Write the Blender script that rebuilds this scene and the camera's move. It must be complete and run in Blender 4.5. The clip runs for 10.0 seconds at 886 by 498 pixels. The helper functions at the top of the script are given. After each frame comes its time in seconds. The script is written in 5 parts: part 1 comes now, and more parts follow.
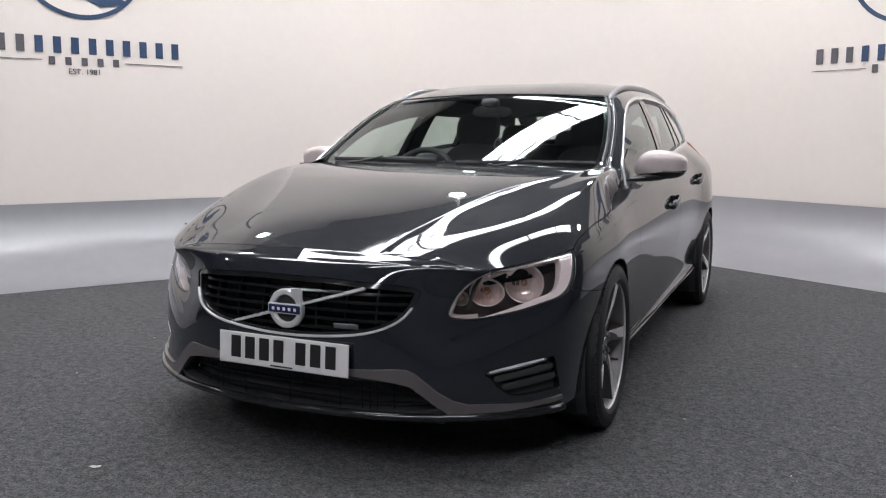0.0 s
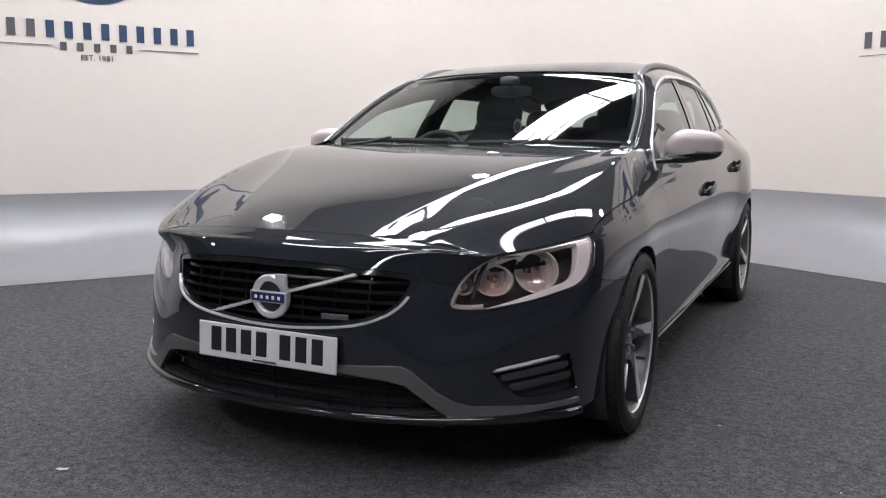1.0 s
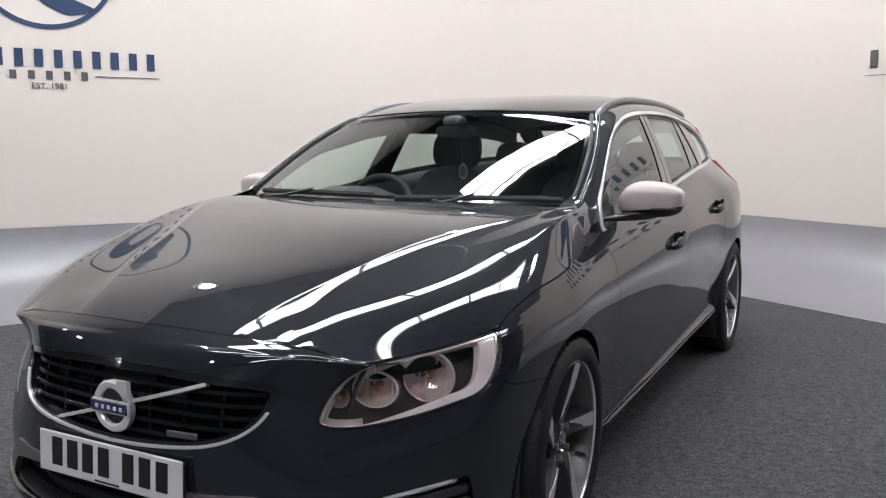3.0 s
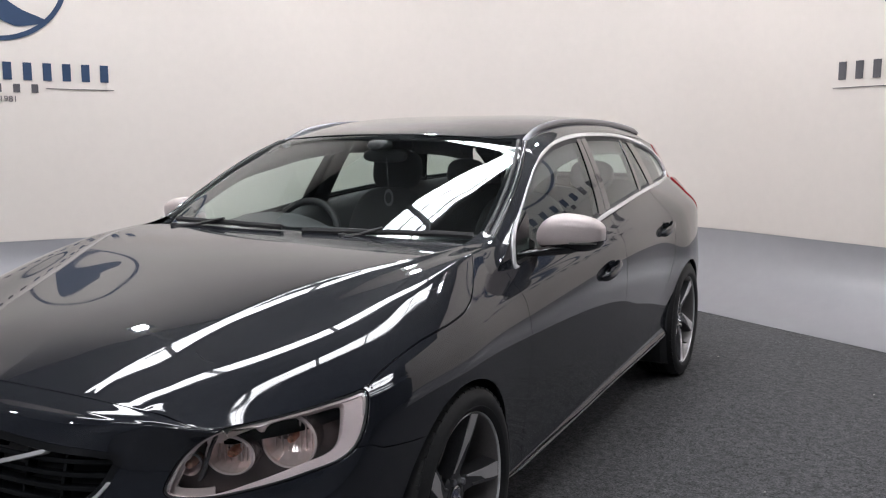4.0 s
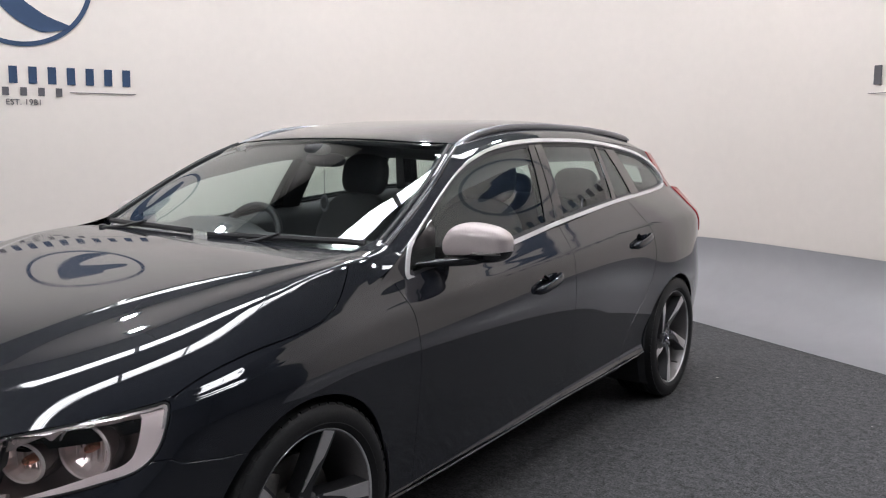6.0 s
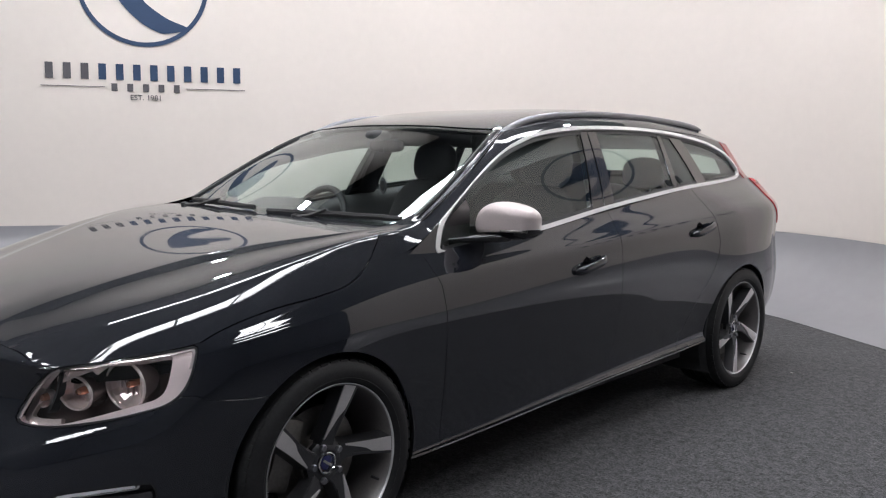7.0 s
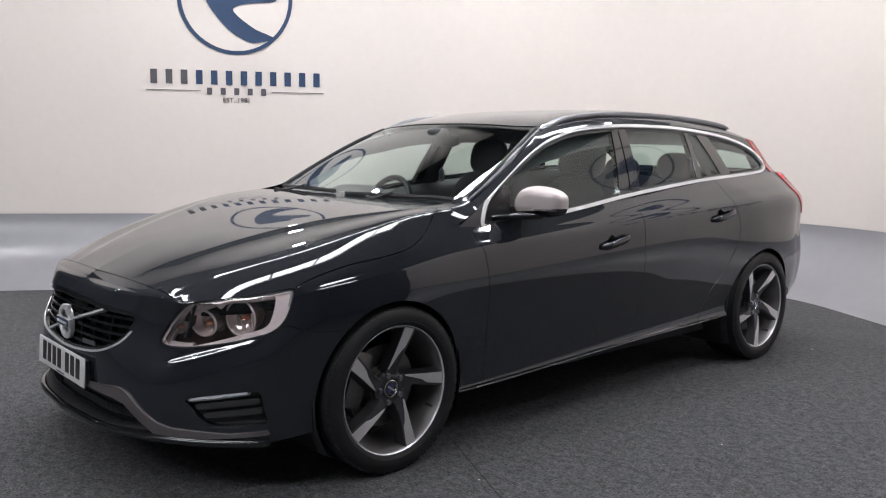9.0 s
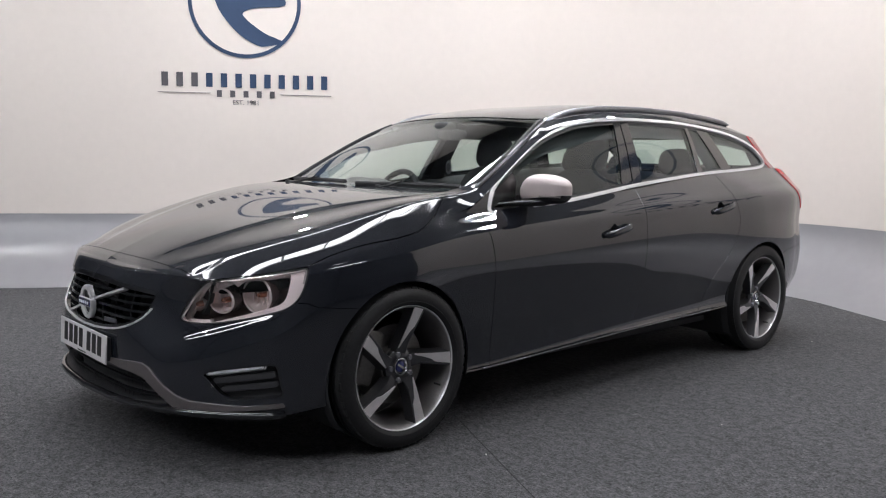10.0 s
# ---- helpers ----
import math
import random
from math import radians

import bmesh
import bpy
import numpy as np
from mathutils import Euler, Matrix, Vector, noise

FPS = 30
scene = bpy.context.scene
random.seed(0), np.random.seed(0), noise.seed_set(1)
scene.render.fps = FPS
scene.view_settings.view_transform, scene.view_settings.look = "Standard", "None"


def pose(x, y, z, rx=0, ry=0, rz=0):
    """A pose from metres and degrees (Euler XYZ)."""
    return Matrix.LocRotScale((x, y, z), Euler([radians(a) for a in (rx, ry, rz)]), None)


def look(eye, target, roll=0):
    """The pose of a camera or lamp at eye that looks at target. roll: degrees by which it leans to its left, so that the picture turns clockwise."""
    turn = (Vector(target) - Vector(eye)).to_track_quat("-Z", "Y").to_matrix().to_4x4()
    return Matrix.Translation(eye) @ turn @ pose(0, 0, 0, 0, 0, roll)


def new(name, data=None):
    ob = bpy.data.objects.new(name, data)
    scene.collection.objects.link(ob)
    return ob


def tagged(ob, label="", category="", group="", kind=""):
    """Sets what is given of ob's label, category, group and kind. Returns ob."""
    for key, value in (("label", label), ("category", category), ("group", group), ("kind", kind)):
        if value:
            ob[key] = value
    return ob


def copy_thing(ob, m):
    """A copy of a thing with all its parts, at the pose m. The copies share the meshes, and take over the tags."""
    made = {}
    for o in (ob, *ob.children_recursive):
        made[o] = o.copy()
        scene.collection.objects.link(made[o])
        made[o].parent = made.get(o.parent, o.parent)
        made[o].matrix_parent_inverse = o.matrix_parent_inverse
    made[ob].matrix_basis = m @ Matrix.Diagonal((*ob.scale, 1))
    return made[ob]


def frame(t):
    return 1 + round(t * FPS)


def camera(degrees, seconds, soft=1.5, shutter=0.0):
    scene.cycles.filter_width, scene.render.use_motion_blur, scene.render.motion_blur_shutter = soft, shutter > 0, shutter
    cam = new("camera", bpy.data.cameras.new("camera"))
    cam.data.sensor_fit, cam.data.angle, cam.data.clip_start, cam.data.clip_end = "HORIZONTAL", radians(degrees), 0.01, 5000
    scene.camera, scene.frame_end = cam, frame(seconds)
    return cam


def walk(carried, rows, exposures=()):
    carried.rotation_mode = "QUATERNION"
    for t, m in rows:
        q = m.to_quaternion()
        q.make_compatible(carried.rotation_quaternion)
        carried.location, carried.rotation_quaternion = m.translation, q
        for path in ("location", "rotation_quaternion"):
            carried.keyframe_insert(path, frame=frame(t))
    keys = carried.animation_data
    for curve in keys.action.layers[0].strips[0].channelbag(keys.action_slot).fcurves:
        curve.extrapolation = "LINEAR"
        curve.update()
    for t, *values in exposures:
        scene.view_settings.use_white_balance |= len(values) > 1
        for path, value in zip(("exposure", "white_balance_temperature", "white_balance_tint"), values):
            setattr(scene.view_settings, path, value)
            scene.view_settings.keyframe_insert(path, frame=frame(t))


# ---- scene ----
cam = camera(55.5, 10.0, soft=1.15)
PATH = [
    (0, (1.631, -3.22, 1.132), (0.816, -1.413, 0.868), 0.4),
    (0.5, (1.597, -3.083, 1.063), (0.763, -1.285, 0.797), 0.4),
    (1, (1.598, -2.905, 1.039), (0.709, -1.134, 0.775), 0.4),
    (1.5, (1.619, -2.785, 1.025), (0.676, -1.041, 0.764), 0.4),
    (2, (1.652, -2.605, 1.065), (0.691, -0.87, 0.802), 0.2),
    (2.5, (1.655, -2.449, 1.166), (0.701, -0.711, 0.904), 0.1),
    (3, (1.725, -2.33, 1.224), (0.788, -0.581, 0.97), 0.0),
    (4.5, (2.032, -1.891, 1.359), (1.086, -0.148, 1.101), 0.0),
    (5, (2.121, -1.778, 1.343), (1.158, -0.043, 1.089), 0.0),
    (6.5, (2.617, -1.537, 1.314), (1.363, 0.002, 1.071), 0.7),
    (7, (2.797, -1.529, 1.274), (1.433, -0.088, 1.029), 0.7),
    (7.5, (2.957, -1.606, 1.253), (1.537, -0.219, 1.011), 0.9),
    (8, (3.069, -1.734, 1.247), (1.615, -0.382, 1.005), 1.0),
    (8.5, (3.202, -1.859, 1.258), (1.73, -0.526, 1.015), 0.8),
    (9, (3.335, -1.937, 1.247), (1.856, -0.614, 1.002), 0.8),
    (9.5, (3.391, -2.006, 1.201), (1.907, -0.687, 0.959), 0.9),
    (10, (3.42, -2.037, 1.147), (1.933, -0.718, 0.93), 0.8),
]
walk(cam, [(t, look(eye, target, roll)) for t, eye, target, roll in PATH],
     exposures=((0, .76), (1, .82), (2.4, .81), (3.2, .69), (4.5, .61), (6.5, .64), (7.5, .75), (10, .77)))


# ---- light ----
world = bpy.data.worlds.new("world")
scene.world = world
world.use_nodes = True
world.node_tree.nodes["Background"].inputs["Color"].default_value = (.02, .022, .025, 1)
world.node_tree.nodes["Background"].inputs["Strength"].default_value = .3

# the studio's own axes: AX across, BX along the strip lights, turned against the car
AX, BX = Vector((.86, -.51, 0)).normalized(), Vector((.51, .86, 0)).normalized()
STUDIO = math.degrees(math.atan2(AX.y, AX.x))


def hall(a, b, z=0.0):
    return AX * a + BX * b + Vector((0, 0, z))


# ---- materials ----
def material(name, colour, rough=.5, metal=0.0, coat=0.0, spec=.5, scale=40, vary=.12, bump=0.0, bump_scale=None, rough_vary=.1, emit=0.0, object_space=True, patch=0.0):
    m = bpy.data.materials.new(name)
    m.use_nodes = True
    nt = m.node_tree
    b = nt.nodes["Principled BSDF"]
    co = nt.nodes.new("ShaderNodeTexCoord")
    fine, broad = nt.nodes.new("ShaderNodeTexNoise"), nt.nodes.new("ShaderNodeTexNoise")
    for n, s in ((fine, scale), (broad, scale / 11)):
        n.inputs["Scale"].default_value, n.inputs["Detail"].default_value = s, 4
        nt.links.new(co.outputs["Object"], n.inputs["Vector"])
    mix = nt.nodes.new("ShaderNodeMix")
    mix.data_type = "FLOAT"
    mix.inputs[0].default_value = .45
    nt.links.new(fine.outputs["Fac"], mix.inputs[2]), nt.links.new(broad.outputs["Fac"], mix.inputs[3])
    ramp = nt.nodes.new("ShaderNodeMapRange")
    ramp.inputs["From Min"].default_value, ramp.inputs["From Max"].default_value = .3, .7
    ramp.inputs["To Min"].default_value, ramp.inputs["To Max"].default_value = 1 - vary, 1 + vary
    nt.links.new(mix.outputs[0], ramp.inputs["Value"])
    tone = nt.nodes.new("ShaderNodeVectorMath")
    tone.operation = "SCALE"
    tone.inputs[0].default_value = colour
    nt.links.new(ramp.outputs[0], tone.inputs["Scale"])
    nt.links.new(tone.outputs[0], b.inputs["Base Color"])
    rr = nt.nodes.new("ShaderNodeMapRange")
    rr.inputs["To Min"].default_value, rr.inputs["To Max"].default_value = max(.0, rough * (1 - rough_vary)), min(1, rough * (1 + rough_vary))
    nt.links.new(broad.outputs["Fac"], rr.inputs["Value"])
    nt.links.new(rr.outputs[0], b.inputs["Roughness"])
    b.inputs["Metallic"].default_value, b.inputs["Coat Weight"].default_value = metal, coat
    b.inputs["Coat Roughness"].default_value, b.inputs["Specular IOR Level"].default_value = .02, spec
    if bump:
        bp = nt.nodes.new("ShaderNodeBump")
        bp.inputs["Strength"].default_value, bp.inputs["Distance"].default_value = bump, .004
        tex = fine
        if bump_scale:
            tex = nt.nodes.new("ShaderNodeTexNoise")
            tex.inputs["Scale"].default_value, tex.inputs["Detail"].default_value = bump_scale, 3
            nt.links.new(co.outputs["Object"], tex.inputs["Vector"])
        nt.links.new(tex.outputs["Fac"], bp.inputs["Height"])
        nt.links.new(bp.outputs["Normal"], b.inputs["Normal"])
    if emit:
        b.inputs["Emission Color"].default_value, b.inputs["Emission Strength"].default_value = (*colour, 1), emit
    return m


def glass(name, tint, rough=0.0, ior=1.45, faces=2.0):
    m = bpy.data.materials.new(name)
    m.use_nodes = True
    nt = m.node_tree
    for n in list(nt.nodes):
        nt.nodes.remove(n)
    out, gl, tr, mx, fr, po, ma = (nt.nodes.new("ShaderNode" + k) for k in ("OutputMaterial", "BsdfGlossy", "BsdfTransparent", "MixShader", "LayerWeight", "Math", "Math"))
    # gloss grows towards grazing views from either side of the pane
    f0 = faces * ((ior - 1) / (ior + 1)) ** 2
    fr.inputs["Blend"].default_value, gl.inputs["Roughness"].default_value = .5, rough
    po.operation, po.inputs[1].default_value = "POWER", 4.6
    ma.operation, ma.inputs[1].default_value, ma.inputs[2].default_value = "MULTIPLY_ADD", 1 - f0, f0
    gl.inputs["Color"].default_value, tr.inputs["Color"].default_value = (.94, .99, 1, 1), (*tint, 1)
    nt.links.new(fr.outputs["Facing"], po.inputs[0]), nt.links.new(po.outputs[0], ma.inputs[0]), nt.links.new(ma.outputs[0], mx.inputs[0]), nt.links.new(tr.outputs[0], mx.inputs[1]), nt.links.new(gl.outputs[0], mx.inputs[2])
    nt.links.new(mx.outputs[0], out.inputs["Surface"])
    return m


PAINT = material("blue_black_paint", (.0096, .0112, .0162), .5, 0, 1.0, spec=.05, scale=900, vary=.08)
PAINT.node_tree.nodes["Principled BSDF"].inputs["Coat IOR"].default_value = 1.66
PAINT.node_tree.nodes["Principled BSDF"].inputs["Coat IOR"].default_value = 1.66
# faint wipe marks and dust in the lacquer
haze = PAINT.node_tree.nodes.new("ShaderNodeTexNoise")
haze.inputs["Scale"].default_value, haze.inputs["Detail"].default_value = 7, 5
film = PAINT.node_tree.nodes.new("ShaderNodeMapRange")
film.inputs["From Min"].default_value, film.inputs["From Max"].default_value = .42, .72
film.inputs["To Min"].default_value, film.inputs["To Max"].default_value = .018, .075
PAINT.node_tree.links.new(next(n for n in PAINT.node_tree.nodes if n.type == "TEX_COORD").outputs["Object"], haze.inputs["Vector"])
PAINT.node_tree.links.new(haze.outputs["Fac"], film.inputs["Value"])
PAINT.node_tree.links.new(film.outputs[0], PAINT.node_tree.nodes["Principled BSDF"].inputs["Coat Roughness"])
GLOSS_BLACK = material("gloss_black", (.008, .0083, .0095), .12, 0, .6, scale=60)
TRIM_BLACK = material("black_plastic", (.024, .024, .026), .48, scale=300, bump=.15)
RUBBER = material("tyre_rubber", (.016, .016, .017), .58, spec=.3, scale=120, vary=.3, bump=.12)
DARK = material("dark_void", (.020, .020, .022), .8, scale=30)
CHROME = material("bright_chrome", (.78, .78, .79), .10, 1.0, scale=50, vary=.04)
SATIN = material("satin_silver", (.60, .525, .515), .36, .25, .35, scale=200, vary=.06)
RAIL = material("anodised_silver", (.24, .24, .26), .30, .9, scale=150, vary=.08)
DIFFUSER = material("grey_valance", (.19, .172, .172), .30, .7, .25, scale=200, vary=.08)
ALLOY_FACE = material("machined_alloy", (.74, .72, .72), .42, .75, scale=260, vary=.1)
ALLOY_DARK = material("graphite_alloy", (.075, .075, .08), .35, .7, .3, scale=150, vary=.15)
POST_BLACK = material("black_post", (.007, .007, .008), .32, spec=.08, scale=60)
ALLOY_BARREL = material("cast_alloy_barrel", (.18, .17, .168), .42, .55, scale=150, vary=.12)
BADGE_SILVER = material("badge_silver", (.74, .73, .74), .24, .45, .3, scale=60, vary=.05)
GRILLE_BLACK = material("grille_black", (.006, .0065, .0075), .2, spec=.3, scale=120, vary=.15)
STEEL = material("brake_steel", (.20, .19, .18), .42, .9, scale=90, vary=.2)
SCREEN = glass("windscreen_glass", (.86, .93, .90), faces=3.3)
SIDE_GLASS = glass("tinted_glass", (.68, .78, .74), faces=1.9)
LENS = glass("lamp_lens", (.93, .93, .93), ior=1.4)
REFLECTOR = material("lamp_reflector", (.92, .80, .78), .14, .6, scale=40, vary=.06)
LAMP_TRIM = material("lamp_bezel", (.97, .83, .83), .18, .12, scale=60, vary=.08)
COPPER = material("copper_shade", (.55, .24, .15), .2, .8, scale=60, vary=.1)
LAMP_RING = material("lamp_ring", (.86, .77, .76), .2, .5, scale=60, vary=.08)
AMBER = material("amber_glass", (.26, .13, .095), .2, 0, .6, scale=40)
RED_LENS = material("red_lens", (.42, .012, .018), .15, 0, .9, scale=60, vary=.1)
BRIGHT_TRIM = material("bright_trim", (.88, .88, .89), .24, .55, .3, scale=50, vary=.04)
LAMP_BACK = material("lamp_back", (.15, .112, .108), .18, .6, scale=50, vary=.15)
FABRIC = material("charcoal_upholstery", (.045, .045, .048), .75, scale=180, vary=.25, bump=.3)
DASH = material("dashboard_vinyl", (.055, .056, .058), .6, scale=220, vary=.2, bump=.2)
WHITE_PLATE = material("white_plate", (.64, .62, .625), .35, 0, .3, scale=50, vary=.03)
INK = material("black_ink", (.012, .012, .013), .45, scale=60)
BLUE_ENAMEL = material("blue_enamel", (.016, .02, .085), .25, 0, .8, scale=60)
PALE = material("pale_print", (.62, .62, .66), .4, scale=50)
NAVY = material("navy_vinyl", (.018, .045, .105), .55, scale=30, vary=.06)
GREY_VINYL = material("grey_vinyl", (.085, .08, .09), .55, scale=30, vary=.06)


# ---- body surfaces of the car: smooth lofts through a few design lines ----
# car axes: nose towards -y, its left flank towards +x, front axle at y = 0
def cr(ctrl, s):
    """Catmull-Rom through rows of ctrl at the parameters s (0 .. n-1)."""
    c = np.asarray(ctrl, float)
    c = np.vstack([2 * c[0] - c[1], c, 2 * c[-1] - c[-2]])
    s = np.clip(np.asarray(s, float), 0, len(c) - 3 - 1e-9)
    i = s.astype(int)
    f = (s - i)[..., None]
    p0, p1, p2, p3 = c[i], c[i + 1], c[i + 2], c[i + 3]
    return 0.5 * (2 * p1 + (p2 - p0) * f + (2 * p0 - 5 * p1 + 4 * p2 - p3) * f ** 2 + (3 * p1 - p0 - 3 * p2 + p3) * f ** 3)


def curve1(knots, x):
    """Smooth value through (place, value) knots: monotone Hermite."""
    k = np.asarray(knots, float)
    kx, ky = k[:, 0], k[:, 1]
    d = np.diff(ky) / np.diff(kx)
    m = np.concatenate([[d[0]], (d[:-1] + d[1:]) / 2, [d[-1]]])
    m[1:-1] = np.where(d[:-1] * d[1:] <= 0, 0, m[1:-1])
    x = np.clip(np.asarray(x, float), kx[0], kx[-1])
    i = np.clip(np.searchsorted(kx, x, side="right") - 1, 0, len(kx) - 2)
    h = kx[i + 1] - kx[i]
    t = (x - kx[i]) / h
    return ((2 * t ** 3 - 3 * t ** 2 + 1) * ky[i] + (t ** 3 - 2 * t ** 2 + t) * h * m[i]
            + (3 * t ** 2 - 2 * t ** 3) * ky[i + 1] + (t ** 3 - t ** 2) * h * m[i + 1])


# design lines of the flank, from the middle of the nose round to the middle of the tail
LINE_SKIRT = [(0, -.905, .222), (.33, -.88, .225), (.58, -.775, .220), (.785, -.615, .22), (.872, -.45, .225), (.875, 0, .245), (.887, .45, .243),
              (.897, 1.5, .283), (.900, 2.3, .303), (.872, 2.8, .32), (.83, 3.27, .32), (.63, 3.55, .32), (0, 3.66, .32)]
LINE_SILL = [(0, -.907, .34), (.33, -.883, .345), (.575, -.785, .35), (.785, -.60, .36), (.882, -.42, .37), (.90, 0, .36), (.874, .45, .290),
             (.877, 1.5, .335), (.879, 2.3, .355), (.915, 2.8, .42), (.862, 3.27, .42), (.675, 3.57, .42), (0, 3.69, .42)]
LINE_WAIST = [(0, -.910, .46), (.33, -.882, .465), (.56, -.77, .475), (.785, -.585, .50), (.893, -.41, .55), (.925, 0, .56), (.901, .48, .55),
              (.903, 1.5, .57), (.899, 2.3, .58), (.932, 2.8, .58), (.875, 3.27, .58), (.69, 3.58, .58), (0, 3.70, .58)]
LINE_FLANK = [(0, -.90, .60), (.32, -.865, .60), (.54, -.735, .60), (.755, -.56, .63), (.886, -.40, .66), (.921, 0, .70), (.911, .48, .70),
              (.914, 1.5, .72), (.9055, 2.3, .74), (.929, 2.8, .75), (.862, 3.27, .76), (.68, 3.56, .76), (0, 3.66, .76)]
LINE_SHOULDER = [(0, -.844, .690), (.31, -.827, .700), (.527, -.753, .690), (.69, -.655, .688), (.872, -.395, .72), (.906, 0, .765), (.890, .48, .815),
                 (.901, 1.5, .865), (.8914, 2.3, .90), (.898, 2.8, .92), (.848, 3.29, .93), (.695, 3.53, .93), (0, 3.60, .93)]
LINE_BELT = [(0, -.774, .745), (.30, -.757, .7395), (.50, -.734, .726), (.66, -.682, .705), (.852, -.39, .752), (.876, 0, .827), (.833, .50, .912),
             (0.8251, 1.5, 0.992), (0.7804, 2.3, 1.069), (0.7477, 2.7, 1.087), (0.6798, 3.25, 1.108), (.635, 3.43, 1.08), (0, 3.50, 1.09)]
LINES = [LINE_SKIRT, LINE_SILL, LINE_WAIST, LINE_FLANK, LINE_SHOULDER, LINE_BELT]
# the rounded lip of the nose, half way between shoulder and belt
LINE_LIP = [(0, -.805, .7245), (.307, -.794, .7210), (.516, -.753, .7125)] + [tuple(cr([l[k] for l in LINES], 4.5)) for k in range(3, 13)]
for k, x in ((5, .892), (6, .864), (7, .868), (8, .8415), (9, .8335)):
    LINE_LIP[k] = (x, *LINE_LIP[k][1:])
LINES.insert(5, LINE_LIP)


def ease(t):
    t = np.clip(t, 0, 1)
    return t * t * (3 - 2 * t)


def flank_grid(nu=230, nv=110):
    u = np.linspace(0, 12, nu)
    rows = np.stack([cr(l, u) for l in LINES], 0)          # line, u, xyz
    v = np.linspace(0, 6, nv)
    g = np.stack([cr(rows[:, i], v) for i in range(nu)], 0)   # u, v, xyz
    # a soft ledge in the bumper below the headlamp
    c, z = (g[..., 0] + g[..., 1]) * .7071, g[..., 2]
    line = .519 + .284 * c
    push = .0038 * ease((line + .012 - z) / .024) * ease((z - line + .15) / .11) * ease((c + .25) / .14) * ease((.27 - c) / .10) * (g[..., 1] < -.2)
    g[..., 0] += .7 * push
    g[..., 1] -= .7 * push
    return g


HOOD_MID = [(-.95, .66), (-.87, .70), (-.769, .748), (-.66, .797), (-.55, .838), (-.33, .899), (-.08, .957), (.14, .99), (.33, 1.006), (.60, 1.02)]
INNER_CREASE = [(-.9, .20), (-.74, .285), (-.62, .325), (-.5, .37), (-.32, .43), (-.18, .485), (0, .58), (.18, .68), (.3, .71), (.6, .73)]
OUTER_CREASE = [(-.9, .45), (-.72, .475), (-.66, .535), (-.55, .632), (-.45, .690), (-.34, .735), (-.2, .765), (.05, .787), (.25, .786), (.35, .783), (.6, .785)]
RIM = cr(LINE_BELT, np.linspace(0, 6.2, 900))


def deck_z(x, y):
    """Height of the bonnet and wing tops: a broad crowned middle, an inner crease, a hollow shelf, then the fall beyond the outer crease."""
    x, y = np.broadcast_arrays(np.abs(np.asarray(x, float)), np.asarray(y, float))
    mid = curve1(HOOD_MID, y)
    edge, low = np.interp(y, RIM[:, 1], RIM[:, 0]), np.interp(y, RIM[:, 1], RIM[:, 2])
    inner = curve1(INNER_CREASE, y)
    outer = np.maximum(np.minimum(curve1(OUTER_CREASE, y), edge - .018), inner + .03)
    edge = np.maximum(edge, outer + .018)
    wide = outer - inner
    crown = curve1([(-.8, .021), (-.2, .010), (.6, .010)], y)
    level = curve1([(-.8, .13), (-.3, .05), (.6, .05)], y)
    bend = curve1([(-.8, .05), (-.2, .26), (.6, .30)], y)
    w = np.clip((x - inner) / wide, 0, 1)
    shelf = wide * (level * w + bend * ((2 * w - 1) ** 3 + 1) / 6)
    top = mid - crown - wide * (level + bend / 3)
    d = np.maximum(x - outer, 0)
    far = np.maximum(edge - outer, .012)
    mean = np.maximum((top - low) / far, .12)
    t = np.clip(d / far, 0, 1.1)
    first = curve1([(-.8, .62), (-.6, .56), (-.3, .58), (0, .7), (.26, .93), (.6, .95)], y)
    return mid - crown * np.minimum(x / inner, 1) ** 2 - shelf - mean * far * (first * t + (1 - first) * t * t)


def deck_grid(nu=150, nv=120):
    """From the middle out, and from the nose back; its rim lies on the flank's upper edge."""
    nose, flankside = RIM[:581], RIM[580:]
    a = np.linspace(0, 1, nu)
    b = np.linspace(0, 1, nv) ** 1.25
    y0 = np.interp(a * .85, nose[:, 0], nose[:, 1])
    z0 = np.interp(a * .85, nose[:, 0], nose[:, 2])
    out = np.zeros((nu, nv, 3))
    for j, t in enumerate(b):
        y = y0 + (.56 - y0) * t
        ex = np.interp(y, flankside[:, 1], flankside[:, 0])
        x = a * np.where(y < -.39, .85, ex)
        out[:, j] = np.stack([x, y, deck_z(x, y)], 1)
    w0 = np.clip(1 - b[None, :] / np.interp(a, [.29, .5], [.24, .15])[:, None], 0, 1) ** 2
    out[..., 2] += (z0 - out[:, 0, 2])[:, None] * w0
    return out


# the canopy: windscreen, pillars and roof in one sweep; side edge and middle line
CANT = [(.834, .30, .873), (.815, .44, .9425), (.792, .58, 1.0225), (.7685, .71, 1.0995), (.7417, .85, 1.1784), (.7164, .98, 1.2417), (.6992, 1.07, 1.2767), (.672, 1.29, 1.33), (.658, 1.62, 1.366),
        (.652, 2.08, 1.371), (.648, 2.40, 1.362), (.63, 2.80, 1.338), (.60, 3.15, 1.295)]
SPINE = [(0, .26, .944), (0, .40, 1.026), (0, .55, 1.110), (0, .70, 1.190), (0, .85, 1.266), (0, .985, 1.331), (0, 1.065, 1.368), (0, 1.30, 1.413), (0, 1.62, 1.447),
         (0, 2.08, 1.462), (0, 2.40, 1.45), (0, 2.86, 1.41), (0, 3.28, 1.345)]


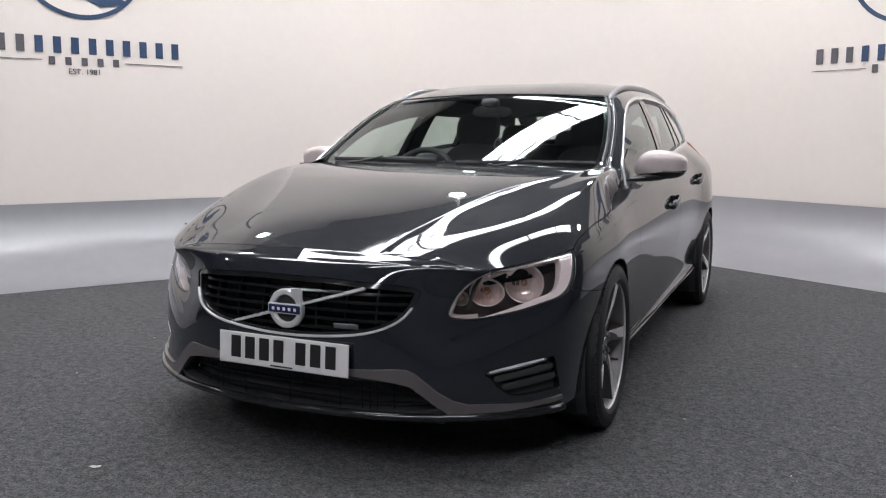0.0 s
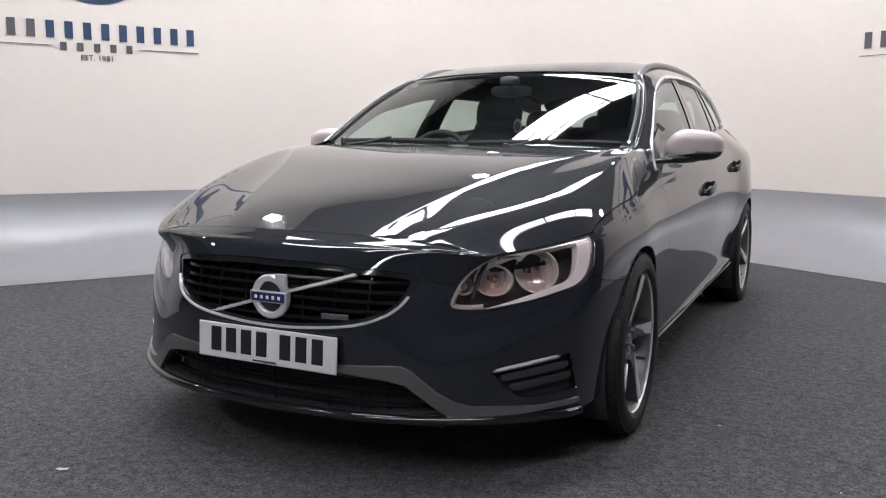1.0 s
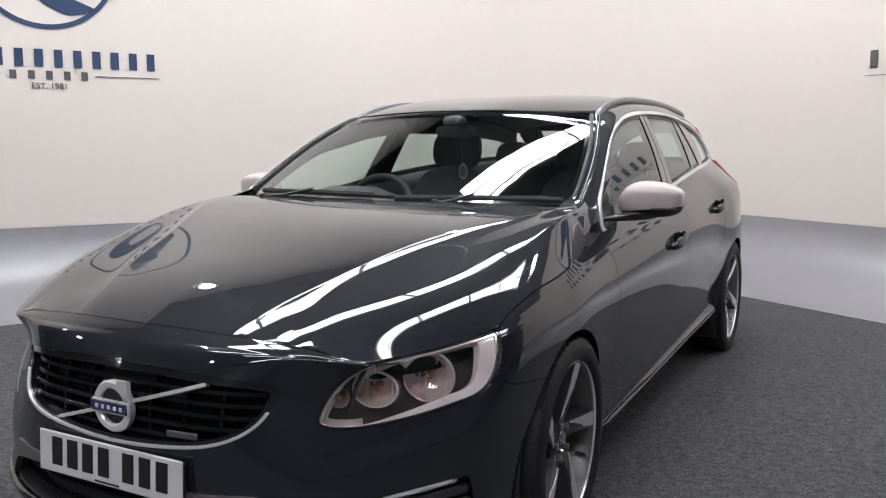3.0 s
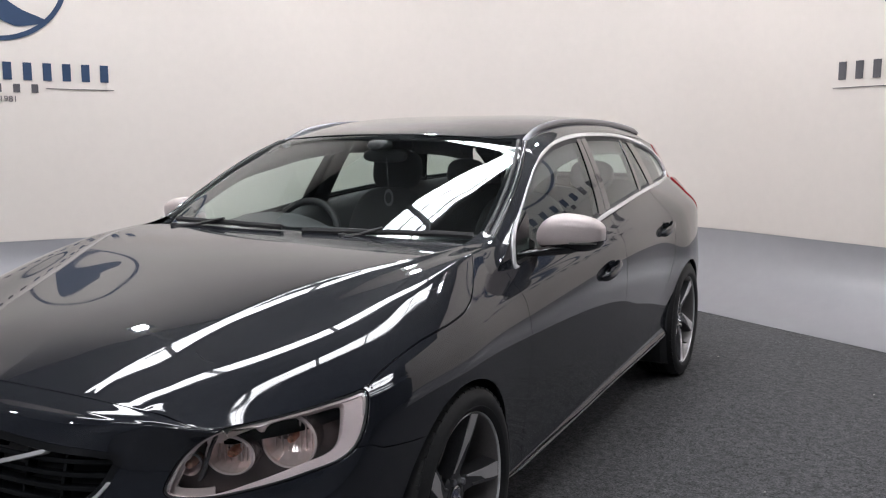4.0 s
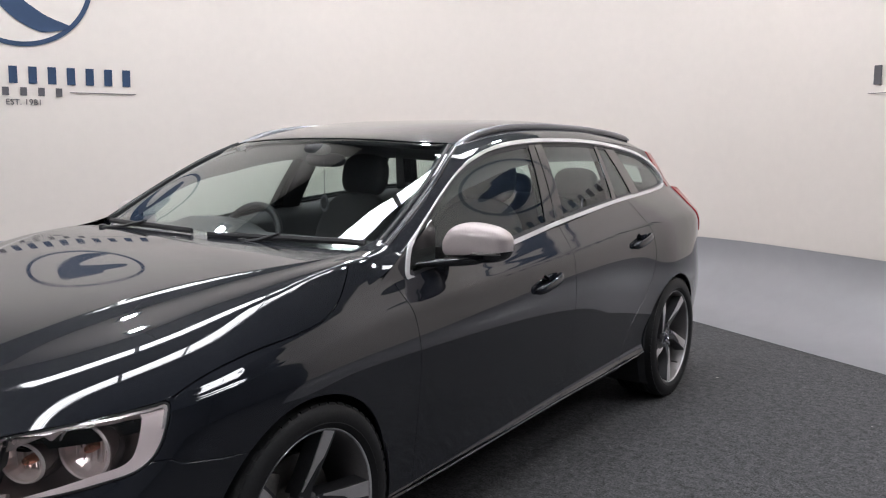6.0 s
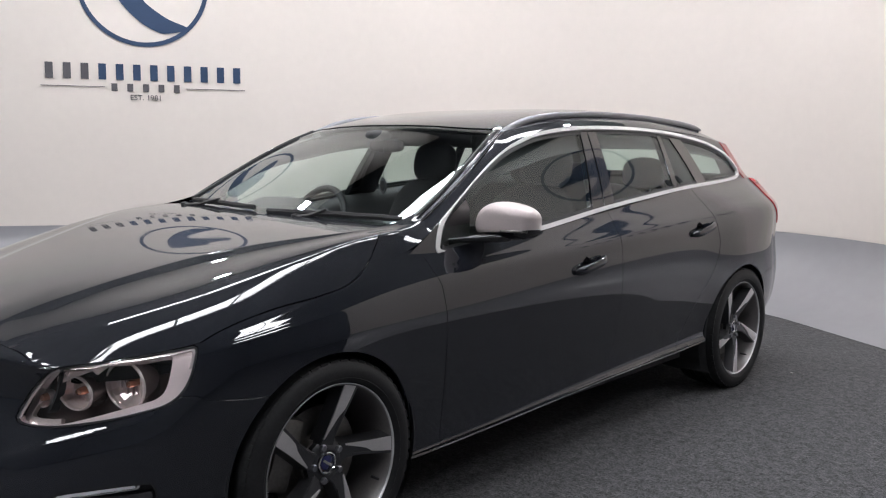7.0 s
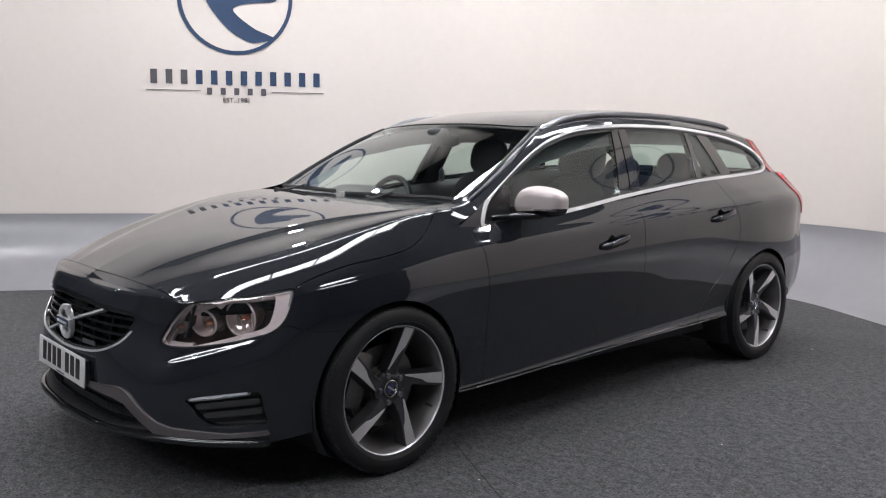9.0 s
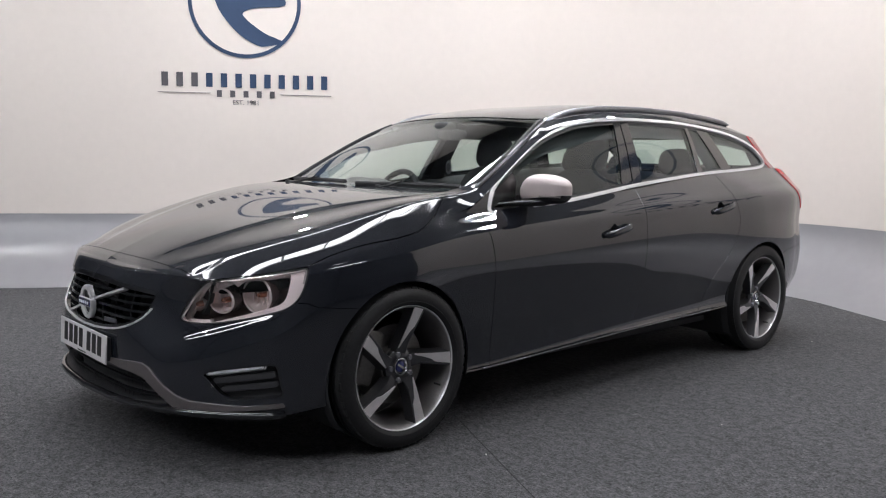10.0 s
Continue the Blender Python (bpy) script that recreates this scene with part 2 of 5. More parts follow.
def canopy_grid(nv=176, nt=54):
    v = np.linspace(0, 12, nv)
    side, mid = cr(CANT, v), cr(SPINE, v)
    t = np.linspace(0, 1, nt) ** .7
    p = curve1([(0, 2.0), (5, 2.0), (6.5, 2.6), (8, 4.0), (12, 3.8)], v)[:, None]
    roll = curve1([(0, .30), (5, .30), (7, .34), (8, .35), (12, .35)], v)[:, None]
    f = (1 - roll) * t[None, :] ** p + roll * t[None, :] ** 16
    g = t[None, :] ** 2.2
    out = np.zeros((nv, nt, 3))
    out[..., 0] = side[:, None, 0] * t[None, :]
    out[..., 1] = mid[:, None, 1] * (1 - g) + side[:, None, 1] * g
    out[..., 2] = mid[:, None, 2] * (1 - f) + side[:, None, 2] * f
    return out, v, t


def side_x(y, z):
    """Half width of the glasshouse flank at that place and height: one gently barrelled sheet."""
    dy, dz = y - 1.6, z - 1.15
    return .7646 - .0005 * dy - .02676 * dy ** 2 - .00593 * dy ** 3 - .4395 * dz - .3685 * dz ** 2 + .0329 * dy * dz


def belt_at(y):
    """Half width and height of the window line."""
    z = curve1([(.3, .885), (.5, .912), (1.09, .950), (1.62, 1.012), (2.24, 1.066), (2.72, 1.088), (3.25, 1.108), (3.5, 1.10)], y)
    return side_x(y, z), z


def cant_z(y):
    c = np.array(CANT)
    return curve1(c[:, 1:3], y)


def side_grid(ny=180, nz=26, y0=.32, y1=3.46):
    y = np.linspace(y0, y1, ny)[:, None]
    t = np.linspace(0, 1, nz)[None, :]
    _, bz = belt_at(y)
    top = np.maximum(cant_z(y), bz + .01)
    z = bz - .004 + (top - bz + .004) * t
    yy = y + 0 * t
    return np.stack([side_x(yy, z), yy, z], 2)


# ---- meshes cut out of those surfaces ----
class Sheet:
    """Vertices, normals and polygons of a piece of surface."""

    def __init__(self, v, n, f):
        self.v, self.n, self.f = v, n, f

    @staticmethod
    def grid(g, flip=False):
        a, b = g.shape[:2]
        du, dv = np.gradient(g, axis=0), np.gradient(g, axis=1)
        n = np.cross(du, dv)
        n /= np.maximum(np.linalg.norm(n, axis=2, keepdims=True), 1e-12)
        if flip:
            n = -n
        ids = np.arange(a * b).reshape(a, b)
        q = np.stack([ids[:-1, :-1], ids[1:, :-1], ids[1:, 1:], ids[:-1, 1:]], -1).reshape(-1, 4)
        if flip:
            q = q[:, ::-1]
        return Sheet(g.reshape(-1, 3).copy(), n.reshape(-1, 3).copy(), [tuple(r) for r in q.tolist()])

    def cut(self, value):
        """The part where value(v) > 0."""
        d = value(self.v) if callable(value) else value
        d = np.where(np.abs(d) < 1e-7, 1e-7, d)
        pos = (d > 0).tolist()
        verts, norms, faces, moved, made = [], [], [], {}, {}

        def old(i):
            if i not in moved:
                moved[i] = len(verts)
                verts.append(self.v[i]), norms.append(self.n[i])
            return moved[i]

        def mid(i, j):
            key = (i, j) if i < j else (j, i)
            if key not in made:
                i, j = key
                t = d[i] / (d[i] - d[j])
                made[key] = len(verts)
                verts.append(self.v[i] + t * (self.v[j] - self.v[i]))
                norms.append(self.n[i] + t * (self.n[j] - self.n[i]))
            return made[key]

        for f in self.f:
            s = [pos[i] for i in f]
            if all(s):
                faces.append(tuple(old(i) for i in f))
            elif any(s):
                poly = []
                for k, i in enumerate(f):
                    j = f[(k + 1) % len(f)]
                    if pos[i]:
                        poly.append(old(i))
                    if pos[i] != pos[j]:
                        poly.append(mid(i, j))
                if len(poly) > 2:
                    faces.append(tuple(poly))
        if not verts:
            return Sheet(np.zeros((0, 3)), np.zeros((0, 3)), [])
        return Sheet(np.array(verts), np.array(norms), faces)

    def mirrored(self):
        m = np.array((-1, 1, 1))
        return Sheet(self.v * m, self.n * m, [f[::-1] for f in self.f])

    def plus(self, o):
        k = len(self.v)
        return Sheet(np.vstack([self.v, o.v]), np.vstack([self.n, o.n]), self.f + [tuple(i + k for i in f) for f in o.f])

    def both(self):
        return self.plus(self.mirrored())

    def pushed(self, d):
        n = self.n / np.maximum(np.linalg.norm(self.n, axis=1, keepdims=True), 1e-9)
        return Sheet(self.v + n * d, self.n, self.f)


def inside(p, poly):
    """Signed distance of 2D points to a closed outline, positive within."""
    a = np.asarray(poly, float)
    b = np.roll(a, -1, 0)
    best, odd = np.full(len(p), 1e9), np.zeros(len(p), bool)
    for (ax, ay), (bx, by) in zip(a, b):
        ex, ey = bx - ax, by - ay
        t = np.clip(((p[:, 0] - ax) * ex + (p[:, 1] - ay) * ey) / (ex * ex + ey * ey + 1e-12), 0, 1)
        best = np.minimum(best, np.hypot(p[:, 0] - ax - t * ex, p[:, 1] - ay - t * ey))
        cross = ((ay > p[:, 1]) != (by > p[:, 1])) & (p[:, 0] < (bx - ax) * (p[:, 1] - ay) / (by - ay + 1e-12) + ax)
        odd ^= cross
    return np.where(odd, best, -best)


def smooth_loop(points, n=6):
    """A closed outline rounded through its points."""
    p = np.asarray(points, float)
    c = np.vstack([p[-1], p, p[0], p[1]])
    out = []
    for i in range(1, len(c) - 2):
        for k in range(n):
            f = k / n
            p0, p1, p2, p3 = c[i - 1], c[i], c[i + 1], c[i + 2]
            out.append(.5 * (2 * p1 + (p2 - p0) * f + (2 * p0 - 5 * p1 + 4 * p2 - p3) * f ** 2 + (3 * p1 - p0 - 3 * p2 + p3) * f ** 3))
    return np.array(out)


def front(v):
    return v[:, [0, 2]]


def flankwise(v):
    return v[:, [1, 2]]


def corner(v):
    """Along the rounded corner of the nose, and up."""
    return np.stack([(v[:, 0] + v[:, 1]) * .7071, v[:, 2]], 1)


# ---- mesh helpers ----
def mesh_of(name, verts, faces, mat, normals=None, smooth=False):
    me = bpy.data.meshes.new(name)
    me.from_pydata([tuple(map(float, v)) for v in verts], [], [tuple(f) for f in faces])
    me.materials.append(mat)
    if smooth or normals is not None:
        me.polygons.foreach_set("use_smooth", [True] * len(me.polygons))
    if normals is not None:
        n = np.asarray(normals, float)
        n /= np.maximum(np.linalg.norm(n, axis=1, keepdims=True), 1e-9)
        me.normals_split_custom_set_from_vertices(n.tolist())
    me.update()
    return me


def under(ob, parent, label=""):
    ob.parent = parent
    if label:
        ob["label"] = label
    return ob


def part(name, bm, mat, parent=None, label="", smooth=None):
    """Links a bmesh as one mesh object under its thing."""
    me = bpy.data.meshes.new(name)
    bm.to_mesh(me)
    bm.free()
    me.materials.append(mat)
    if smooth is not None:
        me.polygons.foreach_set("use_smooth", [True] * len(me.polygons))
        me.set_sharp_from_angle(angle=radians(smooth))
    ob = new(name, me)
    return under(ob, parent, label) if parent else ob


def box(bm, cx, cy, cz, sx, sy, sz, m=None):
    r = bmesh.ops.create_cube(bm, size=1, matrix=(m or Matrix()) @ Matrix.Translation((cx, cy, cz)) @ Matrix.Diagonal((sx, sy, sz, 1)))
    return r["verts"]


def rounded_box(sx, sy, sz, r=.01, seg=3, m=None):
    bm = bmesh.new()
    box(bm, 0, 0, 0, sx, sy, sz)
    bmesh.ops.bevel(bm, geom=bm.edges[:], offset=r, segments=seg, affect="EDGES", profile=.5)
    if m is not None:
        bm.transform(m)
    return bm


def lathe(profile, n=64, axis="x"):
    """Turns (along, radius) pairs about an axis."""
    bm = bmesh.new()
    rings = []
    for along, r in profile:
        ring = []
        for k in range(n):
            a = 2 * math.pi * k / n
            c, s = r * math.cos(a), r * math.sin(a)
            ring.append(bm.verts.new((along, c, s) if axis == "x" else (c, s, along) if axis == "z" else (c, along, s)))
        rings.append(ring)
    for p, q in zip(rings, rings[1:]):
        for k in range(n):
            bm.faces.new((p[k], p[(k + 1) % n], q[(k + 1) % n], q[k]))
    bmesh.ops.recalc_face_normals(bm, faces=bm.faces)
    return bm


def tube(points, radius, n=8, closed=False, flat=1.0, up=(0, 0, 1)):
    """A bar swept along points; radius may be a list; flat squeezes it along up."""
    bm = bmesh.new()
    pts = [Vector(p) for p in points]
    rings = []
    for i, p in enumerate(pts):
        a = pts[(i - 1) % len(pts)] if closed or i else p
        b = pts[(i + 1) % len(pts)] if closed or i < len(pts) - 1 else p
        d = (b - a).normalized()
        s = d.cross(Vector(up))
        s = s.normalized() if s.length > 1e-6 else Vector((1, 0, 0))
        t = s.cross(d).normalized()
        r = radius[i] if isinstance(radius, (list, tuple)) else radius
        rings.append([bm.verts.new(p + s * r * math.cos(2 * math.pi * k / n) + t * r * flat * math.sin(2 * math.pi * k / n)) for k in range(n)])
    for i in range(len(rings) - (0 if closed else 1)):
        p, q = rings[i], rings[(i + 1) % len(rings)]
        for k in range(n):
            bm.faces.new((p[k], p[(k + 1) % n], q[(k + 1) % n], q[k]))
    if not closed:
        bm.faces.new(rings[0][::-1]), bm.faces.new(rings[-1])
    bmesh.ops.recalc_face_normals(bm, faces=bm.faces)
    return bm


def prism(outline, depth, m=None):
    """An outline in x, y drawn up to a slab of that depth in z."""
    bm = bmesh.new()
    lo = [bm.verts.new((x, y, 0)) for x, y in outline]
    hi = [bm.verts.new((x, y, depth)) for x, y in outline]
    bm.faces.new(lo[::-1]), bm.faces.new(hi)
    for k in range(len(lo)):
        j = (k + 1) % len(lo)
        bm.faces.new((lo[k], lo[j], hi[j], hi[k]))
    bmesh.ops.recalc_face_normals(bm, faces=bm.faces)
    if m is not None:
        bm.transform(m)
    return bm


def sheet_part(name, sheet, mat, parent, label="", depth=.014, rim=True):
    """A piece of body skin with its turned-in edge."""
    v, n, f = sheet.v, sheet.n, list(sheet.f)
    if rim and len(v):
        seen = {}
        for face in f:
            for k, i in enumerate(face):
                j = face[(k + 1) % len(face)]
                seen[(i, j)] = True
        open_edges = [(i, j) for (i, j) in seen if (j, i) not in seen]
        nn = n / np.maximum(np.linalg.norm(n, axis=1, keepdims=True), 1e-9)
        ids, ev, en = {}, [], []
        base = len(v)
        tilt = {}
        for i, j in open_edges:
            e = v[j] - v[i]
            o = np.cross(e, nn[i])
            o /= max(np.linalg.norm(o), 1e-9)
            for k in (i, j):
                tilt[k] = tilt.get(k, 0) + o
        for k, o in tilt.items():
            o = o / max(np.linalg.norm(o), 1e-9)
            ids[k] = base + len(ev)
            ev += [v[k], v[k] + o * .0015 - nn[k] * .003, v[k] - nn[k] * depth]
            en += [nn[k] * .7 + o * .7, o, o]
        for i, j in open_edges:
            a, b = ids[i], ids[j]
            f += [(b, a, a + 1, b + 1), (b + 1, a + 1, a + 2, b + 2)]
        if ev:
            v, n = np.vstack([v, ev]), np.vstack([n, en])
    return under(new(name, mesh_of(name, v, f, mat, n)), parent, label)


def carpet():
    """Short-pile needle felt: light and dark fibres at two scales, a little trodden."""
    m = material("charcoal_carpet", (.076, .0755, .079), .95, spec=.12, scale=3.2, vary=.10, bump=.8, bump_scale=170)
    nt = m.node_tree
    b = nt.nodes["Principled BSDF"]
    co = next(n for n in nt.nodes if n.type == "TEX_COORD")
    src = b.inputs["Base Color"].links[0].from_socket
    fleck = nt.nodes.new("ShaderNodeTexNoise")
    fleck.inputs["Scale"].default_value, fleck.inputs["Detail"].default_value, fleck.inputs["Roughness"].default_value = 95, 6, .9
    nt.links.new(co.outputs["Object"], fleck.inputs["Vector"])
    rng = nt.nodes.new("ShaderNodeMapRange")
    rng.inputs["From Min"].default_value, rng.inputs["From Max"].default_value = .36, .66
    rng.inputs["To Min"].default_value, rng.inputs["To Max"].default_value = .10, 2.2
    nt.links.new(fleck.outputs["Fac"], rng.inputs["Value"])
    mul = nt.nodes.new("ShaderNodeVectorMath")
    mul.operation = "SCALE"
    nt.links.new(src, mul.inputs[0]), nt.links.new(rng.outputs[0], mul.inputs["Scale"])
    grain = nt.nodes.new("ShaderNodeTexNoise")
    grain.inputs["Scale"].default_value, grain.inputs["Detail"].default_value, grain.inputs["Roughness"].default_value = 28, 5, .7
    nt.links.new(co.outputs["Object"], grain.inputs["Vector"])
    gr = nt.nodes.new("ShaderNodeMapRange")
    gr.inputs["From Min"].default_value, gr.inputs["From Max"].default_value = .34, .66
    gr.inputs["To Min"].default_value, gr.inputs["To Max"].default_value = .62, 1.38
    nt.links.new(grain.outputs["Fac"], gr.inputs["Value"])
    mul2 = nt.nodes.new("ShaderNodeVectorMath")
    mul2.operation = "SCALE"
    nt.links.new(mul.outputs[0], mul2.inputs[0]), nt.links.new(gr.outputs[0], mul2.inputs["Scale"])
    nt.links.new(mul2.outputs[0], b.inputs["Base Color"])
    return m


# ---- the studio ----
HALF_A = (-4.31, 2.45)     # across
HALF_B = (-3.6, 4.97)      # along
ROUND = 2.3                # corner radius of the wall in plan
COVE = .58                 # height at which the grey cove meets the white wall
WALL_TOP = (4.8, 3.42)    # over the two walls; it falls round the corner


def wall_plan(offset=0.0, n=28):
    """Two walls with a rounded corner between them, offset inwards; open towards the dark hall."""
    a0, b1 = HALF_A[0] + offset, HALF_B[1] - offset
    r = ROUND - offset
    out = [(a0, b) for b in np.linspace(HALF_B[0], b1 - r, 8)[:-1]]
    for k in range(n + 1):
        t = radians(180 - 90 * k / n)
        out.append((a0 + r + r * math.cos(t), b1 - r + r * math.sin(t)))
    return out + [(a, b1) for a in np.linspace(a0 + r, HALF_A[1], 8)[1:]]


def ring_sheet(name, levels, mat, smooth=True):
    """A wall band from (offset, z) levels."""
    verts, faces = [], []
    m = len(wall_plan())
    base, inner = wall_plan(0), wall_plan(.1)
    for off, level in levels:
        for k, ((a, b), (p, q)) in enumerate(zip(base, inner)):
            w = off * 10 * (1 + .14 * (.5 - .5 * math.tanh((k - m * .48) / 8)))
            z = level
            if level is None:
                t = float(ease((k - 7) / 28))
                z = WALL_TOP[0] * (1 - t) + WALL_TOP[1] * t
            verts.append(hall(a + (p - a) * w, b + (q - b) * w, z))
    for i in range(len(levels) - 1):
        for k in range(m - 1):
            j = k + 1
            faces.append((i * m + k, i * m + j, (i + 1) * m + j, (i + 1) * m + k))
    return new(name, mesh_of(name, verts, faces, mat, smooth=smooth))


CARPET = carpet()
COVE_PAINT = material("grey_cove_paint", (.262, .257, .272), .33, spec=1.0, scale=9, vary=.05, bump=.03)
WALL_PAINT = material("warm_white_paint", (.695, .632, .585), .62, scale=14, vary=.025, bump=.05)
HALL_PAINT = material("grey_hall_paint", (.17, .177, .192), .7, scale=5, vary=.2, bump=.05)
ROOF_DARK = material("dark_roof_lining", (.165, .178, .195), .8, scale=6, vary=.25, bump=.1)

ground = new("floor", mesh_of("floor", [hall(a, b) for a, b in ((-9, -9), (9, -9), (9, 9), (-9, 9))], [(0, 1, 2, 3)], CARPET))
tagged(ground, "charcoal short-pile carpet over the studio floor", "floor", kind="structure")
COVE_R = .66
cove_levels = [(COVE_R, .004)] + [(COVE_R * (1 - math.sin(t)) , .004 + (COVE - .004) * (1 - math.cos(t))) for t in np.linspace(.08, math.pi / 2, 14)]
cove = ring_sheet("wall_cove", cove_levels, COVE_PAINT)
tagged(cove, "grey painted curved cove between carpet and wall", "wall base", kind="structure")
wall = ring_sheet("wall_studio", [(0, COVE + .002), (0, 1.5), (0, None), (-.12, None), (-.12, .0)], WALL_PAINT, smooth=False)
for p in wall.data.polygons:
    p.use_smooth = True
wall.data.set_sharp_from_angle(angle=radians(40))
tagged(wall, "warm white curved studio wall with painted emblems", "wall", kind="structure")
roof = new("ceiling", mesh_of("ceiling", [hall(a, b, 5.4) for a, b in ((-9, -9), (9, -9), (9, 9), (-9, 9))] + [hall(a, b, 5.5) for a, b in ((-9, -9), (9, -9), (9, 9), (-9, 9))],
           [(3, 2, 1, 0), (4, 5, 6, 7), (0, 1, 5, 4), (1, 2, 6, 5), (2, 3, 7, 6), (3, 0, 4, 7)], ROOF_DARK))
tagged(roof, "dark unlit roof lining over the studio", "ceiling", kind="structure")
# unseen, assumed walls; their grey sets how bright the nose's reflections are
for name, sa, sb, cx, cy in (("wall_north", 18, .2, 0, 9), ("wall_south", 18, .2, 0, -9), ("wall_east", .2, 18, 9, 0), ("wall_west", .2, 18, -9, 0)):
    bm = bmesh.new()
    box(bm, 0, 0, 2.7, sa, sb, 5.4, Matrix.Translation(hall(cx, cy)) @ Matrix.Rotation(radians(STUDIO), 4, "Z"))
    tagged(part(name, bm, HALL_PAINT), "assumed plain grey wall closing off the unseen hall", "wall", kind="structure")


# strip lights: long luminous troughs under the roof
def glow(name, colour, strength):
    m = bpy.data.materials.new(name)
    m.use_nodes = True
    b = m.node_tree.nodes["Principled BSDF"]
    b.inputs["Base Color"].default_value = (.8, .8, .8, 1)
    b.inputs["Emission Color"].default_value, b.inputs["Emission Strength"].default_value = (*colour, 1), strength
    return m


STRIP_GLOW = glow("strip_diffuser", (.985, 1.0, 1.05), 11.5)
FLOOD_GLOW = glow("flood_diffuser", (.985, .99, 1.025), 325.0)
HOUSING = material("light_housing", (.25, .25, .26), .4, .4, scale=40)


def strip_light(a, b0, b1, z, width, panes):
    e = tagged(new("strip_light"), "long white strip light hung under the dark roof", "ceiling light", "strip lights")
    e.matrix_basis = Matrix.Translation(hall(a, (b0 + b1) / 2, z)) @ Matrix.Rotation(radians(STUDIO), 4, "Z")
    L = b1 - b0
    bm = rounded_box(width + .10, L + .1, .08, .015, 2, Matrix.Translation((0, 0, .05)))
    part("housing", bm, HOUSING, e)
    for y in (-L * .42, -L * .14, L * .14, L * .42):
        part("drop_rod", tube([(0, y, .08), (0, y, 5.4 - z)], .012, up=(0, 1, 0)), HOUSING, e)
    step = L / panes
    me = None
    for k in range(panes):
        y = -L / 2 + step * (k + .5)
        for x, w in ((-width * .30, width * .36), (width * .12, width * .36), (width * .43, width * .12)):
            bm = rounded_box(w, step - .07, .02, .006, 2)
            part("diffuser", bm, STRIP_GLOW, e).location = (x, y, 0)
    return e


strip_light(-2.05, -2.2, 4.4, 4.7, .50, 4)
strip_light(.4, -3.2, 4.4, 4.7, .36, 6)
# this row is assumed, broad so as to fill the nose and front carpet
strip_light(4.15, -8.0, -.5, 4.7, .62, 5)
strip_light(3.55, 2.7, 5.5, 4.7, .50, 2)


def flood_light(a, b, z, tilt_a, tilt_b):
    e = tagged(new("flood_light"), "small white square flood light on a bracket", "flood light", "flood lights")
    e.matrix_basis = look(hall(a, b, z), hall(a + tilt_a, b + tilt_b, z - 1.6))
    part("body", rounded_box(.24, .20, .05, .01, 2, Matrix.Translation((0, 0, .03))), HOUSING, e)
    part("lens", rounded_box(.13, .10, .012, .004, 2), FLOOD_GLOW, e, "glowing square lens")
    up = e.matrix_basis.inverted() @ hall(a, b, 5.4)
    part("bracket", tube([(0, 0, .05), (0, 0, .11)], .03), HOUSING, e)
    part("drop_rod", tube([(0, 0, .10), tuple(up)], .012), HOUSING, e)
    return e


# the last three, ahead of the nose, are added as fill light
for a, b, ta, tb in ((-3.4, -.4, .9, .2), (-3.3, 2.4, 1, -.3), (-1.9, 4.0, .5, -.9), (.4, 4.1, .1, -1), (-3.4, -3.2, 1, .3),
                     (-2.6, -4.8, .5, .6), (.3, -5.2, 0, .8), (3.2, -4.6, -.6, .6)):
    flood_light(a, b, 3.7, ta, tb)


# ---- emblems on the wall ----
def sign_pose(a, b, face):
    """On the wall at that place, x to the reader's right, y up."""
    return Matrix.Translation(hall(a, b)) @ Matrix.Rotation(radians(face), 4, "Z") @ Matrix.Rotation(radians(90), 4, "X")


def ring_slab(r0, r1, depth, squeeze=1.0, n=96):
    bm = bmesh.new()
    rows = []
    for r, z in ((r0, 0), (r0, depth), (r1, depth), (r1, 0)):
        rows.append([bm.verts.new((r * math.cos(2 * math.pi * k / n), r * squeeze * math.sin(2 * math.pi * k / n), z)) for k in range(n)])
    for i in range(4):
        p, q = rows[i], rows[(i + 1) % 4]
        for k in range(n):
            bm.faces.new((p[k], p[(k + 1) % n], q[(k + 1) % n], q[k]))
    bmesh.ops.recalc_face_normals(bm, faces=bm.faces)
    return bm


